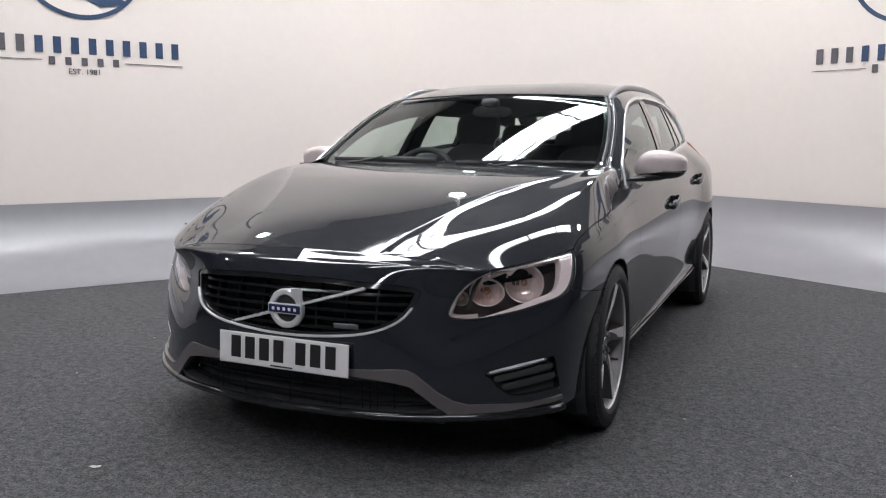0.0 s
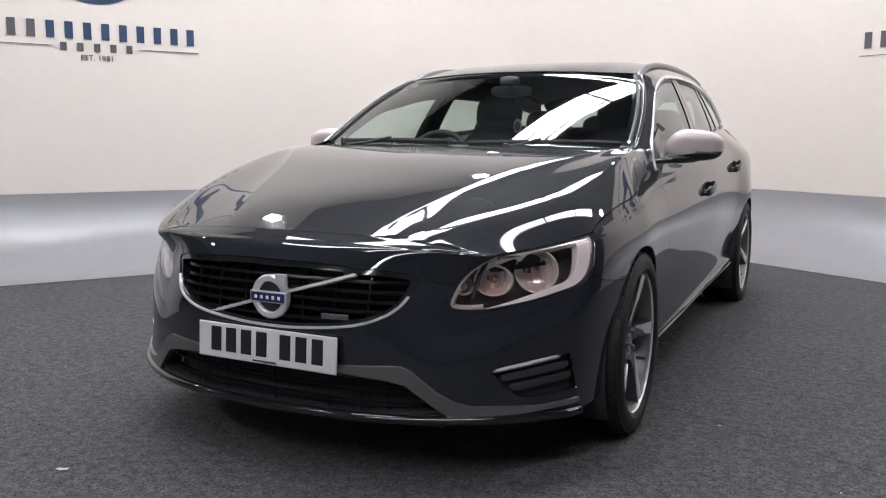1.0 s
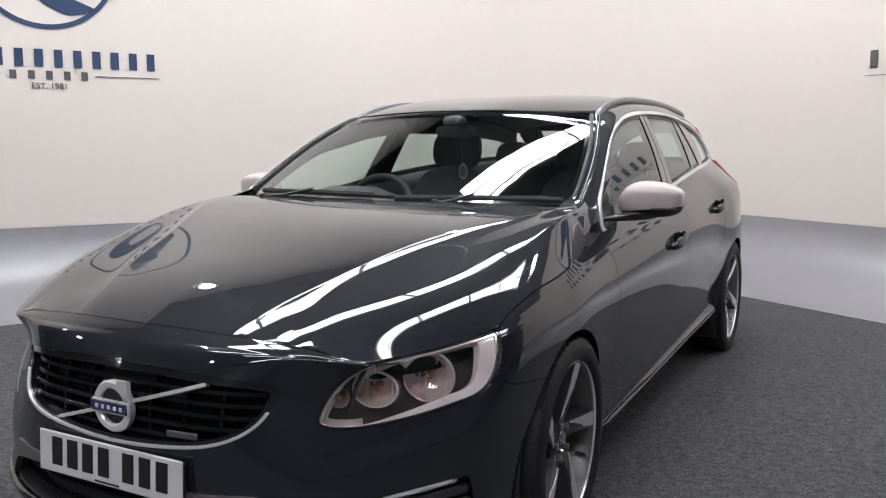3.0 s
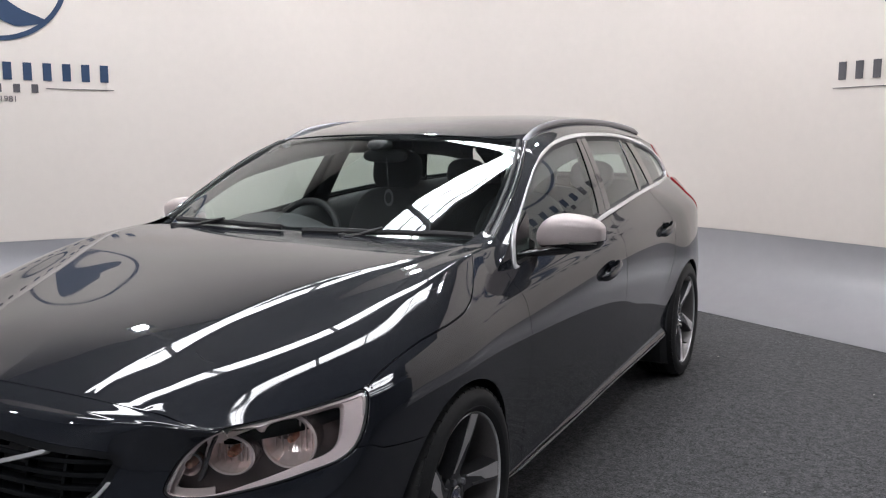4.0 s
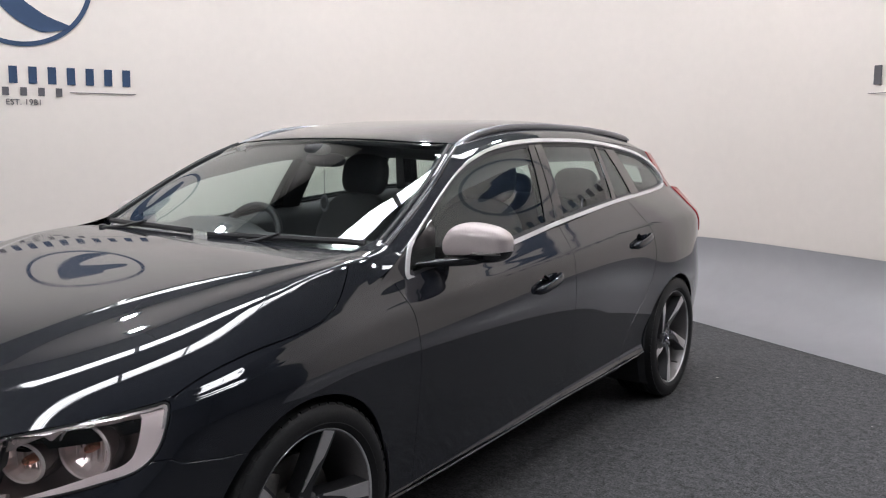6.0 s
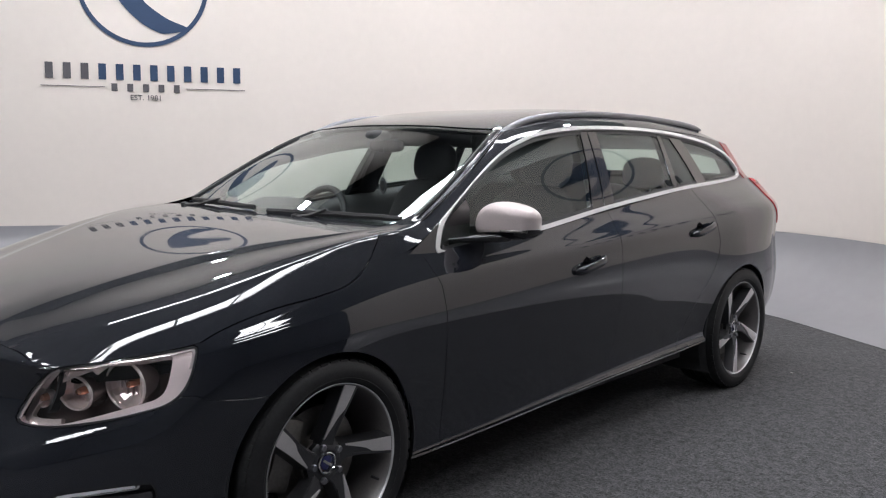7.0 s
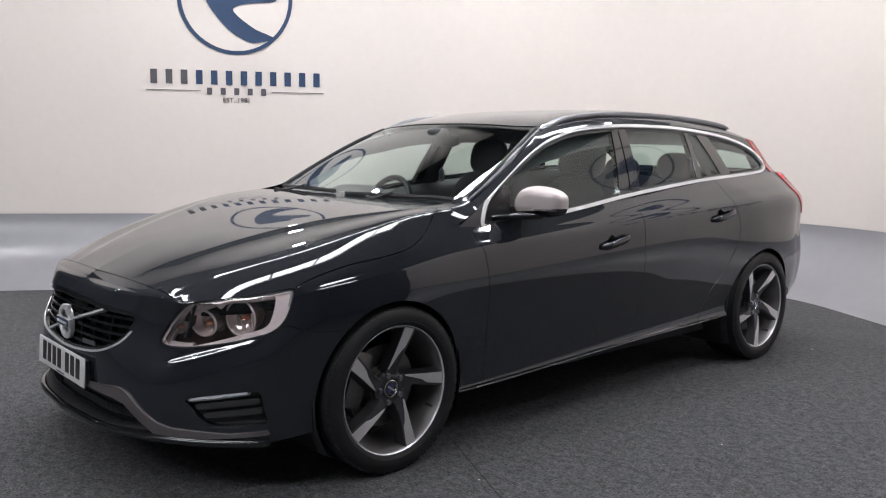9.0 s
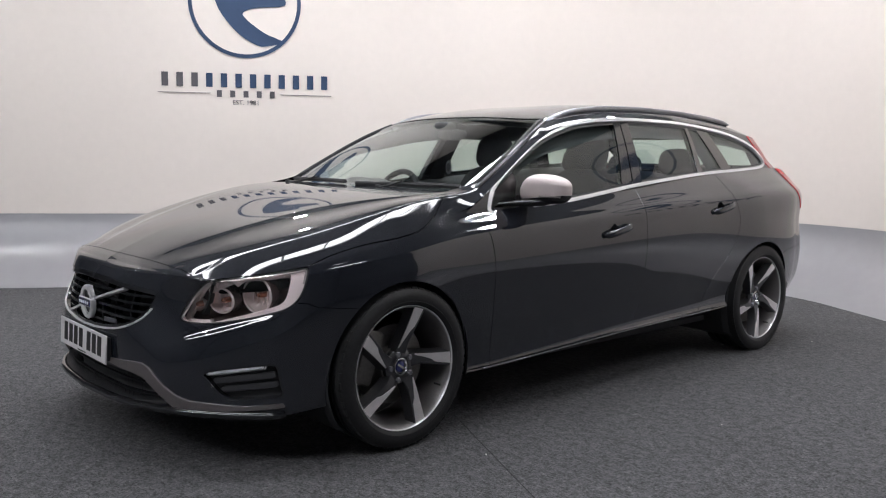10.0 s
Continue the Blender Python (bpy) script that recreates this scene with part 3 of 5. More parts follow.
def wall_emblem(m):
    e = tagged(new("wall_emblem"), "navy ring emblem over navy bars on white wall", "wall sign", "wall emblems")
    e.matrix_basis = m
    R, cy = .515, 2.562
    up = Matrix.Translation((0, cy, 0))
    bm = ring_slab(R - .035, R, .004)
    bm.transform(up)
    part("ring", bm, NAVY, e)
    # a bold folded ribbon shape within the ring
    swoosh = [(-.28, .21), (.05, .21), (.12, .13), (.33, .07), (.36, -.02), (.10, -.05), (-.02, -.10), (.02, -.164), (.09, -.22), (.19, -.285), (.35, -.357), (.19, -.40), (.108, -.393), (-.036, -.314), (-.18, -.164), (-.27, 0)]
    part("ribbon", prism([tuple(p) for p in smooth_loop(swoosh, 4)], .004, up), NAVY, e)
    # the name as plain upright bars, one for each character
    x, wide, z0, z1 = -.80, 1.60 / 12, 1.772, 1.90
    for k in range(12):
        mat = GREY_VINYL if k < 3 else NAVY
        bm = bmesh.new()
        box(bm, x + wide * (k + .5), (z0 + z1) / 2, .002, wide * .44, z1 - z0, .004)
        part("name_bar", bm, mat, e)
    for cx in (-.56, .56):
        bm = bmesh.new()
        box(bm, cx, 1.714, .002, .48, .0045, .004)
        part("rule", bm, GREY_VINYL, e)
    for k in range(5):
        bm = bmesh.new()
        box(bm, (k - 2) * .122, 1.712, .002, .046, .062, .004)
        part("word_bar", bm, GREY_VINYL, e)
    cu = bpy.data.curves.new("founding_year", "FONT")
    cu.body, cu.size, cu.align_x, cu.extrude = "EST. 1981", .062, "CENTER", .002
    tmp = bpy.data.objects.new("founding_year", cu)
    scene.collection.objects.link(tmp)
    me = bpy.data.meshes.new_from_object(tmp.evaluated_get(bpy.context.evaluated_depsgraph_get()))
    bpy.data.objects.remove(tmp)
    me.materials.clear()
    me.materials.append(GREY_VINYL)
    ob = under(new("founding_year", me), e, "small grey lettering reading EST. 1981")
    ob.location = (0, 1.612, .002)
    return e


wall_emblem(sign_pose(HALF_A[0] + .004, -.33, STUDIO + 90))
wall_emblem(sign_pose(-.43, HALF_B[1] - .004, STUDIO))


# ---- carpet details ----
def flat_strip(name, a, b, width, mat, z=.002):
    a, b = Vector(a), Vector(b)
    d = (b - a).normalized()
    bm = bmesh.new()
    L = (b - a).length
    n = 24
    rows = []
    for k in range(n + 1):
        p = a + d * L * k / n
        w = width * (.7 + .6 * random.random())
        j = Vector((-d.y, d.x, 0))
        p = p + j * (random.random() - .5) * width
        rows.append((bm.verts.new((*(p + j * w / 2).xy, z)), bm.verts.new((*(p - j * w / 2).xy, z))))
    for (p, q), (r, s) in zip(rows, rows[1:]):
        bm.faces.new((p, q, s, r))
    bmesh.ops.recalc_face_normals(bm, faces=bm.faces)
    return part(name, bm, mat)


SEAM = material("carpet_seam", (.034, .034, .036), .95, spec=.1, scale=90, vary=.3)
LINT = material("pale_lint", (.55, .53, .50), .9, scale=60)
tagged(flat_strip("carpet_seam", (.80, .40, 0), (4.6, -1.42, 0), .0045, SEAM), "dark butt joint between two carpet lengths", "carpet seam", kind="structure")
bm = bmesh.new()
for k in range(70):
    x, y, r = random.uniform(-3.0, 4.2), random.uniform(-2.6, 3.6), random.uniform(.0012, .0032)
    if -.95 < x < .95 and -1 < y < 3.7:
        continue
    box(bm, 0, 0, 0, r * random.uniform(1, 5), r, r * .5, Matrix.Translation((x, y, .003)) @ Matrix.Rotation(random.uniform(0, 3), 4, "Z"))
tagged(part("lint", bm, LINT), "pale specks of lint on the carpet", "lint", kind="stuff")

bm = prism([(-.022, -.006), (-.004, -.010), (.021, -.004), (.019, .005), (.002, .003), (-.016, .008)], .002, Matrix.Translation((-.585, -1.19, .004)) @ Matrix.Rotation(radians(12), 4, "Z"))
for v in bm.verts:
    v.co.z += .004 * math.sin(v.co.x * 140)
tagged(part("paper_scrap", bm, LINT), "small torn scrap of pale paper on the carpet", "paper scrap")


# ---- the car: outlines of its panels ----
GAP = .0017
ARCH_R = .345
WHEELBASE = 2.776
AXLE_Z = .323

# headlamp, along the rounded corner of the nose and up
LAMP = smooth_loop([(-.148, .548), (-.132, .598), (-.092, .648), (-.034, .693), (.013, .705), (.085, .716), (.17, .728), (.27, .742), (.318, .741), (.306, .66), (.262, .608), (.175, .578), (.07, .555), (-.06, .538)], 5)
GRILLE = smooth_loop([(-.435, .645), (-.20, .664), (0, .667), (.20, .664), (.435, .645), (.448, .60), (.405, .535), (.30, .492), (.12, .470), (0, .467), (-.12, .470), (-.30, .492), (-.405, .535), (-.448, .60)], 4)
INTAKE = smooth_loop([(-.475, .325), (-.40, .345), (-.15, .352), (.15, .352), (.40, .345), (.475, .325), (.54, .255), (.50, .236), (.28, .222), (0, .218), (-.28, .222), (-.50, .236), (-.54, .255)], 4)
FOG = smooth_loop([(-.055, .366), (.02, .386), (.19, .406), (.222, .395), (.235, .34), (.243, .29), (.20, .283), (.06, .275), (.00, .305), (-.03, .34)], 4)


HOLLOWS = ((1.318, .796), (2.312, .876))


def arch(v, y0):
    return np.hypot(v[:, 1] - y0, v[:, 2] - AXLE_Z) - ARCH_R


def lerp_line(points, y):
    p = np.asarray(points, float)
    return np.interp(y, p[:, 0], p[:, 1])


FRONT_CUT = [(.20, .499), (.45, .499), (.66, .493), (.81, .482), (.88, .456), (.95, .44)]        # z, y
MID_CUT = [(.20, 1.50), (.30, 1.526), (.41, 1.568), (.58, 1.58), (.79, 1.58), (1.02, 1.584), (1.1, 1.60)]
REAR_CUT = [(.20, 2.09), (.31, 2.134), (.464, 2.25), (.60, 2.39), (.68, 2.45), (.75, 2.487), (.81, 2.50), (.95, 2.47), (1.04, 2.427), (1.2, 2.36)]
SILL_CUT = [(.30, .250), (.45, .251), (1.08, .272), (1.5, .290), (2.3, .310), (2.6, .32)]                       # y, z
TAIL_CUT = [(2.9, .56), (3.1, .60), (3.75, .62)]


def build_car():
    car = tagged(new("car"), "dark blue-black estate car with silver mirrors parked on charcoal carpet", "car")
    flank = Sheet.grid(flank_grid())
    deck = Sheet.grid(deck_grid())
    cgrid, cv, ct = canopy_grid()
    canopy = Sheet.grid(cgrid)
    if canopy.n[len(canopy.n) // 3, 2] < 0:
        canopy = Sheet.grid(cgrid, flip=True)
    side = Sheet.grid(side_grid())

    def ok(s, *fs):
        for g in fs:
            s = s.cut(g)
        return s

    # flank pieces
    f_arch = lambda v: arch(v, 0)
    r_arch = lambda v: arch(v, WHEELBASE)
    bumper_edge = lambda v: np.where(v[:, 1] >= 0, -1.0, np.maximum(-1.948 - 4 * v[:, 1], lerp_line([(-.43, .622), (-.40, .606), (-.30, .592), (-.2, .582)], v[:, 1]) - v[:, 2]))
    nose = flank.cut(lambda v: -.15 - v[:, 1])
    bumper = ok(nose, f_arch, lambda v: -inside(corner(v), LAMP) - GAP, lambda v: -inside(front(v), GRILLE), lambda v: -inside(front(v), INTAKE),
                lambda v: -inside(corner(v), FOG), lambda v: bumper_edge(v) - GAP, lambda v: -.2 - v[:, 1])
    sheet_part("front_bumper", bumper.both(), PAINT, car)
    wing_top = ok(deck, lambda v: -hood_inside(v) - GAP, lambda v: np.maximum(.385 - v[:, 1], np.abs(v[:, 0]) - .822))
    fender = ok(flank, f_arch, lambda v: -bumper_edge(v) - GAP, lambda v: lerp_line(FRONT_CUT, v[:, 2]) - v[:, 1] - GAP, lambda v: v[:, 1] + .50,
                lambda v: -inside(corner(v), LAMP) - GAP, lambda v: v[:, 2] - lerp_line(SILL_CUT, v[:, 1]) - GAP)
    for mir in (False, True):
        s = fender.plus(wing_top)
        sheet_part("front_wing", s.mirrored() if mir else s, PAINT, car)
    def lip(v):
        """Distance of the bonnet's skin from its leading edge."""
        y = np.interp(np.abs(v[:, 0]), RIM[:581, 0], RIM[:581, 1])
        return v[:, 1] - y - .0025

    hood = deck.cut(lambda v: hood_inside(v) - GAP).cut(lip)
    sheet_part("bonnet", hood.both(), PAINT, car)
    above = lambda v: v[:, 2] - lerp_line(SILL_CUT, v[:, 1]) - GAP
    def bowl(v):
        """Positive outside the hollows behind the door handles."""
        return np.minimum(*[np.hypot((v[:, 1] - y + .006) / .038, (v[:, 2] - z - .007) / .033) - 1 for y, z in HOLLOWS])

    fdoor = ok(flank, bowl, lambda v: v[:, 1] - lerp_line(FRONT_CUT, v[:, 2]) - GAP, lambda v: lerp_line(MID_CUT, v[:, 2]) - v[:, 1] - GAP, above)
    rdoor = ok(flank, bowl, lambda v: v[:, 1] - lerp_line(MID_CUT, v[:, 2]) - GAP, lambda v: lerp_line(REAR_CUT, v[:, 2]) - v[:, 1] - GAP, above, lambda v: r_arch(v) - .012)
    quarter = ok(flank, lambda v: v[:, 1] - lerp_line(REAR_CUT, v[:, 2]) - GAP, r_arch, lambda v: np.where(v[:, 1] > 2.9, v[:, 2] - lerp_line(TAIL_CUT, v[:, 1]) - GAP, 1), above,
                 lambda v: 3.60 - v[:, 1])
    tail = ok(flank, lambda v: v[:, 1] - 2.9, r_arch, lambda v: lerp_line(TAIL_CUT, v[:, 1]) - v[:, 2] - GAP)
    gate = ok(flank, lambda v: v[:, 1] - 3.60 - GAP, lambda v: v[:, 2] - lerp_line(TAIL_CUT, v[:, 1]) - GAP)
    sill = ok(flank, f_arch, r_arch, lambda v: lerp_line(SILL_CUT, v[:, 1]) - v[:, 2] - GAP, lambda v: v[:, 1] - .1, lambda v: 2.7 - v[:, 1])
    doors = []
    for mir in (False, True):
        g = (lambda s: s.mirrored()) if mir else (lambda s: s)
        doors.append(sheet_part("front_door", g(fdoor), PAINT, car))
        doors.append(sheet_part("rear_door", g(rdoor), PAINT, car))
        sheet_part("rear_quarter", g(quarter), PAINT, car)
        sheet_part("sill", g(sill), GLOSS_BLACK, car, "dark lower sill edge")
    sheet_part("rear_bumper", tail.both(), PAINT, car)
    sheet_part("tailgate", gate.both(), PAINT, car)

    # canopy: glass, pillars and roof
    def screen_side(v):
        """Signed distance inside the windscreen outline: across and along."""
        y, x = v[:, 1], np.abs(v[:, 0])
        edge = curve1([(.2, .80), (.46, .728), (.60, .712), (.83, .672), (1.0, .622), (1.12, .58), (1.4, .5)], y)
        top = curve1([(0, 1.035), (.3, 1.05), (.5, 1.085), (.58, 1.13), (.9, 1.2)], x)
        low = curve1([(0, .33), (.4, .37), (.7, .44), (.9, .52)], x)
        return np.minimum(np.minimum(edge - x, (top - y) * 1.0), y - low)

    glass_s = canopy.cut(lambda v: screen_side(v) + .004)
    sheet_part("windscreen", glass_s.pushed(-.004).both(), SCREEN, car, "clear laminated windscreen", rim=False).visible_shadow = False
    frit = canopy.cut(lambda v: screen_side(v)).cut(
        lambda v: np.maximum(.022 - screen_side(v), curve1([(0, .40), (.4, .44), (.7, .50), (.9, .58)], np.abs(v[:, 0])) - v[:, 1]))
    sheet_part("screen_border", frit.pushed(-.010).both(), GLOSS_BLACK, car, "black ceramic edge of the glass", rim=False)
    rest = canopy.cut(lambda v: -screen_side(v) - .001).cut(lambda v: v[:, 1] - .34)
    pillars = ok(rest, lambda v: curve1([(0, 1.035), (.3, 1.05), (.5, 1.085), (.58, 1.13), (.9, 1.2)], np.abs(v[:, 0])) - v[:, 1] - .001, lambda v: np.abs(v[:, 0]) - .45)
    for mir in (False, True):
        sheet_part("windscreen_pillar", pillars.mirrored() if mir else pillars, PAINT, car)
    for sx in (1, -1):
        pts, seal = [], []
        for y in np.linspace(.50, 1.10, 26):
            x = float(curve1([(.2, .80), (.46, .728), (.60, .712), (.83, .672), (1.0, .622), (1.12, .58), (1.4, .5)], y))
            for lst, dx in ((pts, .030), (seal, .004)):
                d = np.hypot(canopy.v[:, 0] - x - dx, canopy.v[:, 1] - y)
                i = np.argsort(d)[:6]
                z = float((canopy.v[i, 2] / (d[i] + 2e-3)).sum() / (1 / (d[i] + 2e-3)).sum())
                lst.append((sx * (x + dx), y, z + .001))
        pts, seal = (cr(q[::5], np.linspace(0, 5, 40)) for q in (pts, seal))
        # added bead that draws the highlight of the pillar's rounded paint
        part("pillar_bead", tube([tuple(q) for q in pts], .0105, 10, flat=.8), PAINT, car, "painted bead added on the pillar to catch its highlight", smooth=70)
        part("screen_seal", tube([tuple(q) for q in seal], .0075, 8), TRIM_BLACK, car, "black rubber seal of the windscreen", smooth=70)
    # foot of each pillar, from the wing top up to the pillar
    def canopy_z(x, y):
        d = np.hypot(canopy.v[:, 0] - x, canopy.v[:, 1] - y)
        i = np.argsort(d)[:6]
        return float((canopy.v[i, 2] / (d[i] + 2e-3)).sum() / (1 / (d[i] + 2e-3)).sum())

    foot = np.zeros((14, 12, 3))
    for a, x in enumerate(np.linspace(.715, .829, 14)):
        ya, yb = .33, .545 - .02 * (x - .715) / .114
        za, zb = float(deck_z(x, ya)) - .001, canopy_z(min(x, .802), yb) + .0015
        for b, t in enumerate(np.linspace(0, 1, 12)):
            foot[a, b] = x - .020 * t * t * (x - .715) / .114, ya + (yb - ya) * t, za + (zb - za) * (.55 * t + .45 * t * t)
    foot = Sheet.grid(foot)
    if foot.n[0, 2] < 0:
        foot = Sheet.grid(foot.v.reshape(14, 12, 3), flip=True)
    for mir in (False, True):
        sheet_part("pillar_foot", foot.mirrored() if mir else foot, PAINT, car, rim=False)
    roof_s = ok(rest, lambda v: v[:, 1] - curve1([(0, 1.035), (.3, 1.05), (.5, 1.085), (.58, 1.13), (.9, 1.2)], np.abs(v[:, 0])) - .001)
    sheet_part("roof_panel", roof_s.both(), PAINT, car, depth=.03)

    # side windows: outline of the opening within the bright frame
    opening = smooth_loop(DLO, 5)
    outer = side.cut(lambda v: -inside(flankwise(v), opening))
    outer = outer.cut(lambda v: tail_line(v))
    for mir in (False, True):
        sheet_part("cant_panel", outer.mirrored() if mir else outer, PAINT, car)
    # each edge: its place at mid height and how far it leans back with height
    FRONT_END, POST_A, POST_B, REAR_START, REAR_END, SMALL_START, SMALL_END, LAST_START, LAST_END = (
        (.40, 0), (1.533, .33), (1.606, .21), (1.687, .17), (2.257, .10), (2.304, .03), (2.508, -.58), (2.634, -.63), (3.35, 0))
    panes = [("front_side_window", FRONT_END, POST_A), ("rear_side_window", REAR_START, REAR_END), ("small_side_window", SMALL_START, SMALL_END), ("luggage_window", LAST_START, LAST_END)]
    posts = [("door_post", POST_A, POST_B), ("door_post", (POST_B[0] + .009, POST_B[1]), REAR_START), ("window_post", REAR_END, SMALL_START), ("rear_post", SMALL_END, LAST_START)]

    def slant(v, edge):
        return v[:, 1] - edge[0] - edge[1] * (v[:, 2] - 1.15)

    for mir in (False, True):
        g = (lambda s: s.mirrored()) if mir else (lambda s: s)
        for nm, y0, y1 in panes:
            s = ok(side, lambda v: inside(flankwise(v), opening) - .006, lambda v: slant(v, y0), lambda v: -slant(v, y1))
            sheet_part(nm, g(s.pushed(-.012)), SIDE_GLASS, car, "green-tinted side glass", rim=False).visible_shadow = False
        for nm, y0, y1 in posts:
            s = ok(side, lambda v: inside(flankwise(v), opening) - .002, lambda v: slant(v, y0), lambda v: -slant(v, y1))
            sheet_part(nm, g(s.pushed(-.008)), GLOSS_BLACK, car, "gloss black post between windows", depth=.03)
        # bright strip round the windows
        ring = ok(side, lambda v: inside(flankwise(v), opening) + .004, lambda v: chrome_width(v) - inside(flankwise(v), opening))
        ring = ring.cut(lambda v: np.maximum(np.maximum(v[:, 1] - .80, .552 - v[:, 1]), v[:, 2] - belt_at(v[:, 1])[1] - .030))
        sheet_part("window_strip", g(ring.pushed(.005)), BRIGHT_TRIM, car, "bright chrome strip round the side windows", depth=.016)
        inner = ok(side, lambda v: inside(flankwise(v), opening) - .010, lambda v: .026 - inside(flankwise(v), opening))
        sheet_part("window_seal", g(inner.pushed(-.009)), TRIM_BLACK, car, "black rubber window seal", rim=False)
    return car, flank, deck, canopy, side, doors


DLO = [(0.533, 0.905), (0.541, 0.975), (0.595, 1.035), (0.694, 1.1), (0.834, 1.178), (0.987, 1.25), (1.131, 1.295), (1.308, 1.332), (1.642, 1.36),
       (2.104, 1.363), (2.454, 1.345), (2.799, 1.307), (3.02, 1.254), (3.13, 1.198), (3.168, 1.15), (3.13, 1.116), (2.964, 1.098), (2.699, 1.087), (2.247, 1.066), (1.608, 1.013), (1.076, .951), (0.737, 0.924)]


def chrome_width(v):
    """The strip is broad along the sill and narrower over the roof."""
    return .0118 - .001 * np.clip((v[:, 2] - 1.1) / .2, 0, 1)


def tail_line(v):
    """Rear end of the glasshouse flank, leaning forward with height."""
    return lerp_line([(1.0, 3.40), (1.05, 3.40), (1.155, 3.22), (1.334, 3.08), (1.40, 3.0)], v[:, 2]) - v[:, 1]


def hood_inside(v):
    """Positive on the bonnet, negative on the wing tops and cowl (deck surface)."""
    x, y = np.abs(v[:, 0]), v[:, 1]
    edge = curve1([(-.95, .9), (-.40, .851), (-.2, .8615), (0, .8715), (.08, .868), (.14, .857), (.20, .836), (.27, .800), (.33, .762), (.36, .74), (.50, .70)], y)
    rear = curve1([(0, .30), (.4, .325), (.7, .375), (.9, .41)], x)
    return np.minimum(edge - x, rear - y)


# ---- the car: wheels ----
def build_wheel(car):
    """Axis along x, outer face towards +x, hub at the origin."""
    w = part("wheel", lathe([(.098, .2475), (.102, .243), (.096, .238), (.06, .232), (.02, .222), (-.06, .214), (-.105, .232), (-.108, .246), (-.10, .248)], 72), ALLOY_BARREL, car, "graphite alloy wheel with machined spoke faces", smooth=35)
    prof = [(-.100, .243), (-.114, .256), (-.1205, .281), (-.115, .304), (-.103, .3165)]
    for k, x in enumerate((-.085, -.048, -.012, .026, .063)):
        prof += [(x, .3215), (x + .022, .3225), (x + .0225, .3165), (x + .0285, .3165)] if k < 4 else [(x, .3225), (x + .02, .3215)]
    prof += [(.103, .3165), (.115, .304), (.1205, .281), (.1175, .267), (.1185, .2655), (.114, .256), (.106, .2485), (.100, .243)]
    tyre = part("tyre", lathe(prof, 96), RUBBER, w, "low-profile black tyre", smooth=32)
    # shoulder blocks of the tread
    bm = bmesh.new()
    for k in range(54):
        a = 2 * math.pi * k / 54
        for x in (.098, -.098):
            box(bm, x, 0, .3152, .018, .026, .0075, Matrix.Rotation(a, 4, "X"))
    part("tread", bm, RUBBER, w)["kind"] = "stuff"
    part("rim_lip", lathe([(.099, .2495), (.1065, .2490), (.1085, .2468), (.1068, .2440), (.099, .2425)], 96), BRIGHT_TRIM, w, "bright machined rim edge", smooth=50)

    def spoke_mesh(rows, back):
        """rows: radius, start and end across, face depth."""
        bm = bmesh.new()
        rings = []
        for r, s0, s1, x in rows:
            rings.append([bm.verts.new(p) for p in ((x, s0, r), (x, s1, r), (x - back, s1 + back * .25, r), (x - back, s0 - back * .25, r))])
        for p, q in zip(rings, rings[1:]):
            for k in range(4):
                bm.faces.new((p[k], p[(k + 1) % 4], q[(k + 1) % 4], q[k]))
        bm.faces.new(rings[0][::-1]), bm.faces.new(rings[-1])
        bmesh.ops.recalc_face_normals(bm, faces=bm.faces)
        return bm

    body = [(.050, -.043, .012, .070), (.075, -.042, .004, .076), (.11, -.038, .004, .083), (.15, -.034, .010, .089), (.20, -.030, .022, .095), (.2405, -.028, .030, .099)]
    face = [(.070, -.041, -.037, .0785), (.11, -.037, -.024, .0858), (.145, -.033, -.011, .0912), (.165, -.031, .004, .0935), (.20, -.028, .013, .0975), (.2405, -.025, .021, .1012)]
    ridge = [(.095, -.006, .000, .0825), (.15, .002, .0105, .0905), (.2, .014, .0215, .0962), (.2405, .024, .030, .0998)]
    first = True
    for k in range(5):
        turn = Matrix.Rotation(-radians(17 + 72 * k), 4, "X")
        if first:
            bm = spoke_mesh(body, .045)
            bmesh.ops.bevel(bm, geom=[e for e in bm.edges], offset=.0022, segments=2, affect="EDGES")
            a = part("spoke", bm, ALLOY_DARK, w, "twisted graphite spoke", smooth=40)
            b = part("spoke_face", spoke_mesh(face, .003), ALLOY_FACE, w, "bright machined spoke face")
            c = part("spoke_ridge", spoke_mesh(ridge, .003), ALLOY_DARK, w)
            first = False
        for src, nm in ((a, "spoke"), (b, "spoke_face"), (c, "spoke_ridge")):
            ob = src if k == 0 else under(new(nm, src.data), w)
            ob.matrix_basis = turn
    part("hub", lathe([(.03, .0), (.03, .072), (.062, .070), (.070, .060), (.072, .040), (.066, .034), (.066, .0)], 40), ALLOY_DARK, w, smooth=40)
    part("hub_ring", lathe([(.064, .034), (.074, .0335), (.076, .030), (.070, .0265)], 40), CHROME, w, smooth=50)
    part("hub_cap", lathe([(.066, .024), (.0715, .023), (.0735, .016), (.0745, .0)], 32), BLUE_ENAMEL, w, "blue centre cap", smooth=50)
    bm = bmesh.new()
    box(bm, .0745, 0, 0, .003, .040, .008, Matrix.Rotation(radians(-35), 4, "X"))
    part("cap_bar", bm, CHROME, w)
    bolt = None
    for k in range(5):
        a = radians(53 + 72 * k)
        if bolt is None:
            bm = lathe([(.06, .012), (.079, .0115), (.082, .009), (.082, .0)], 6)
            bolt = part("bolt", bm, RAIL, w, smooth=30)
            ob = bolt
        else:
            ob = under(new("bolt", bolt.data), w)
        ob.location = (0, .054 * math.sin(a), .054 * math.cos(a))
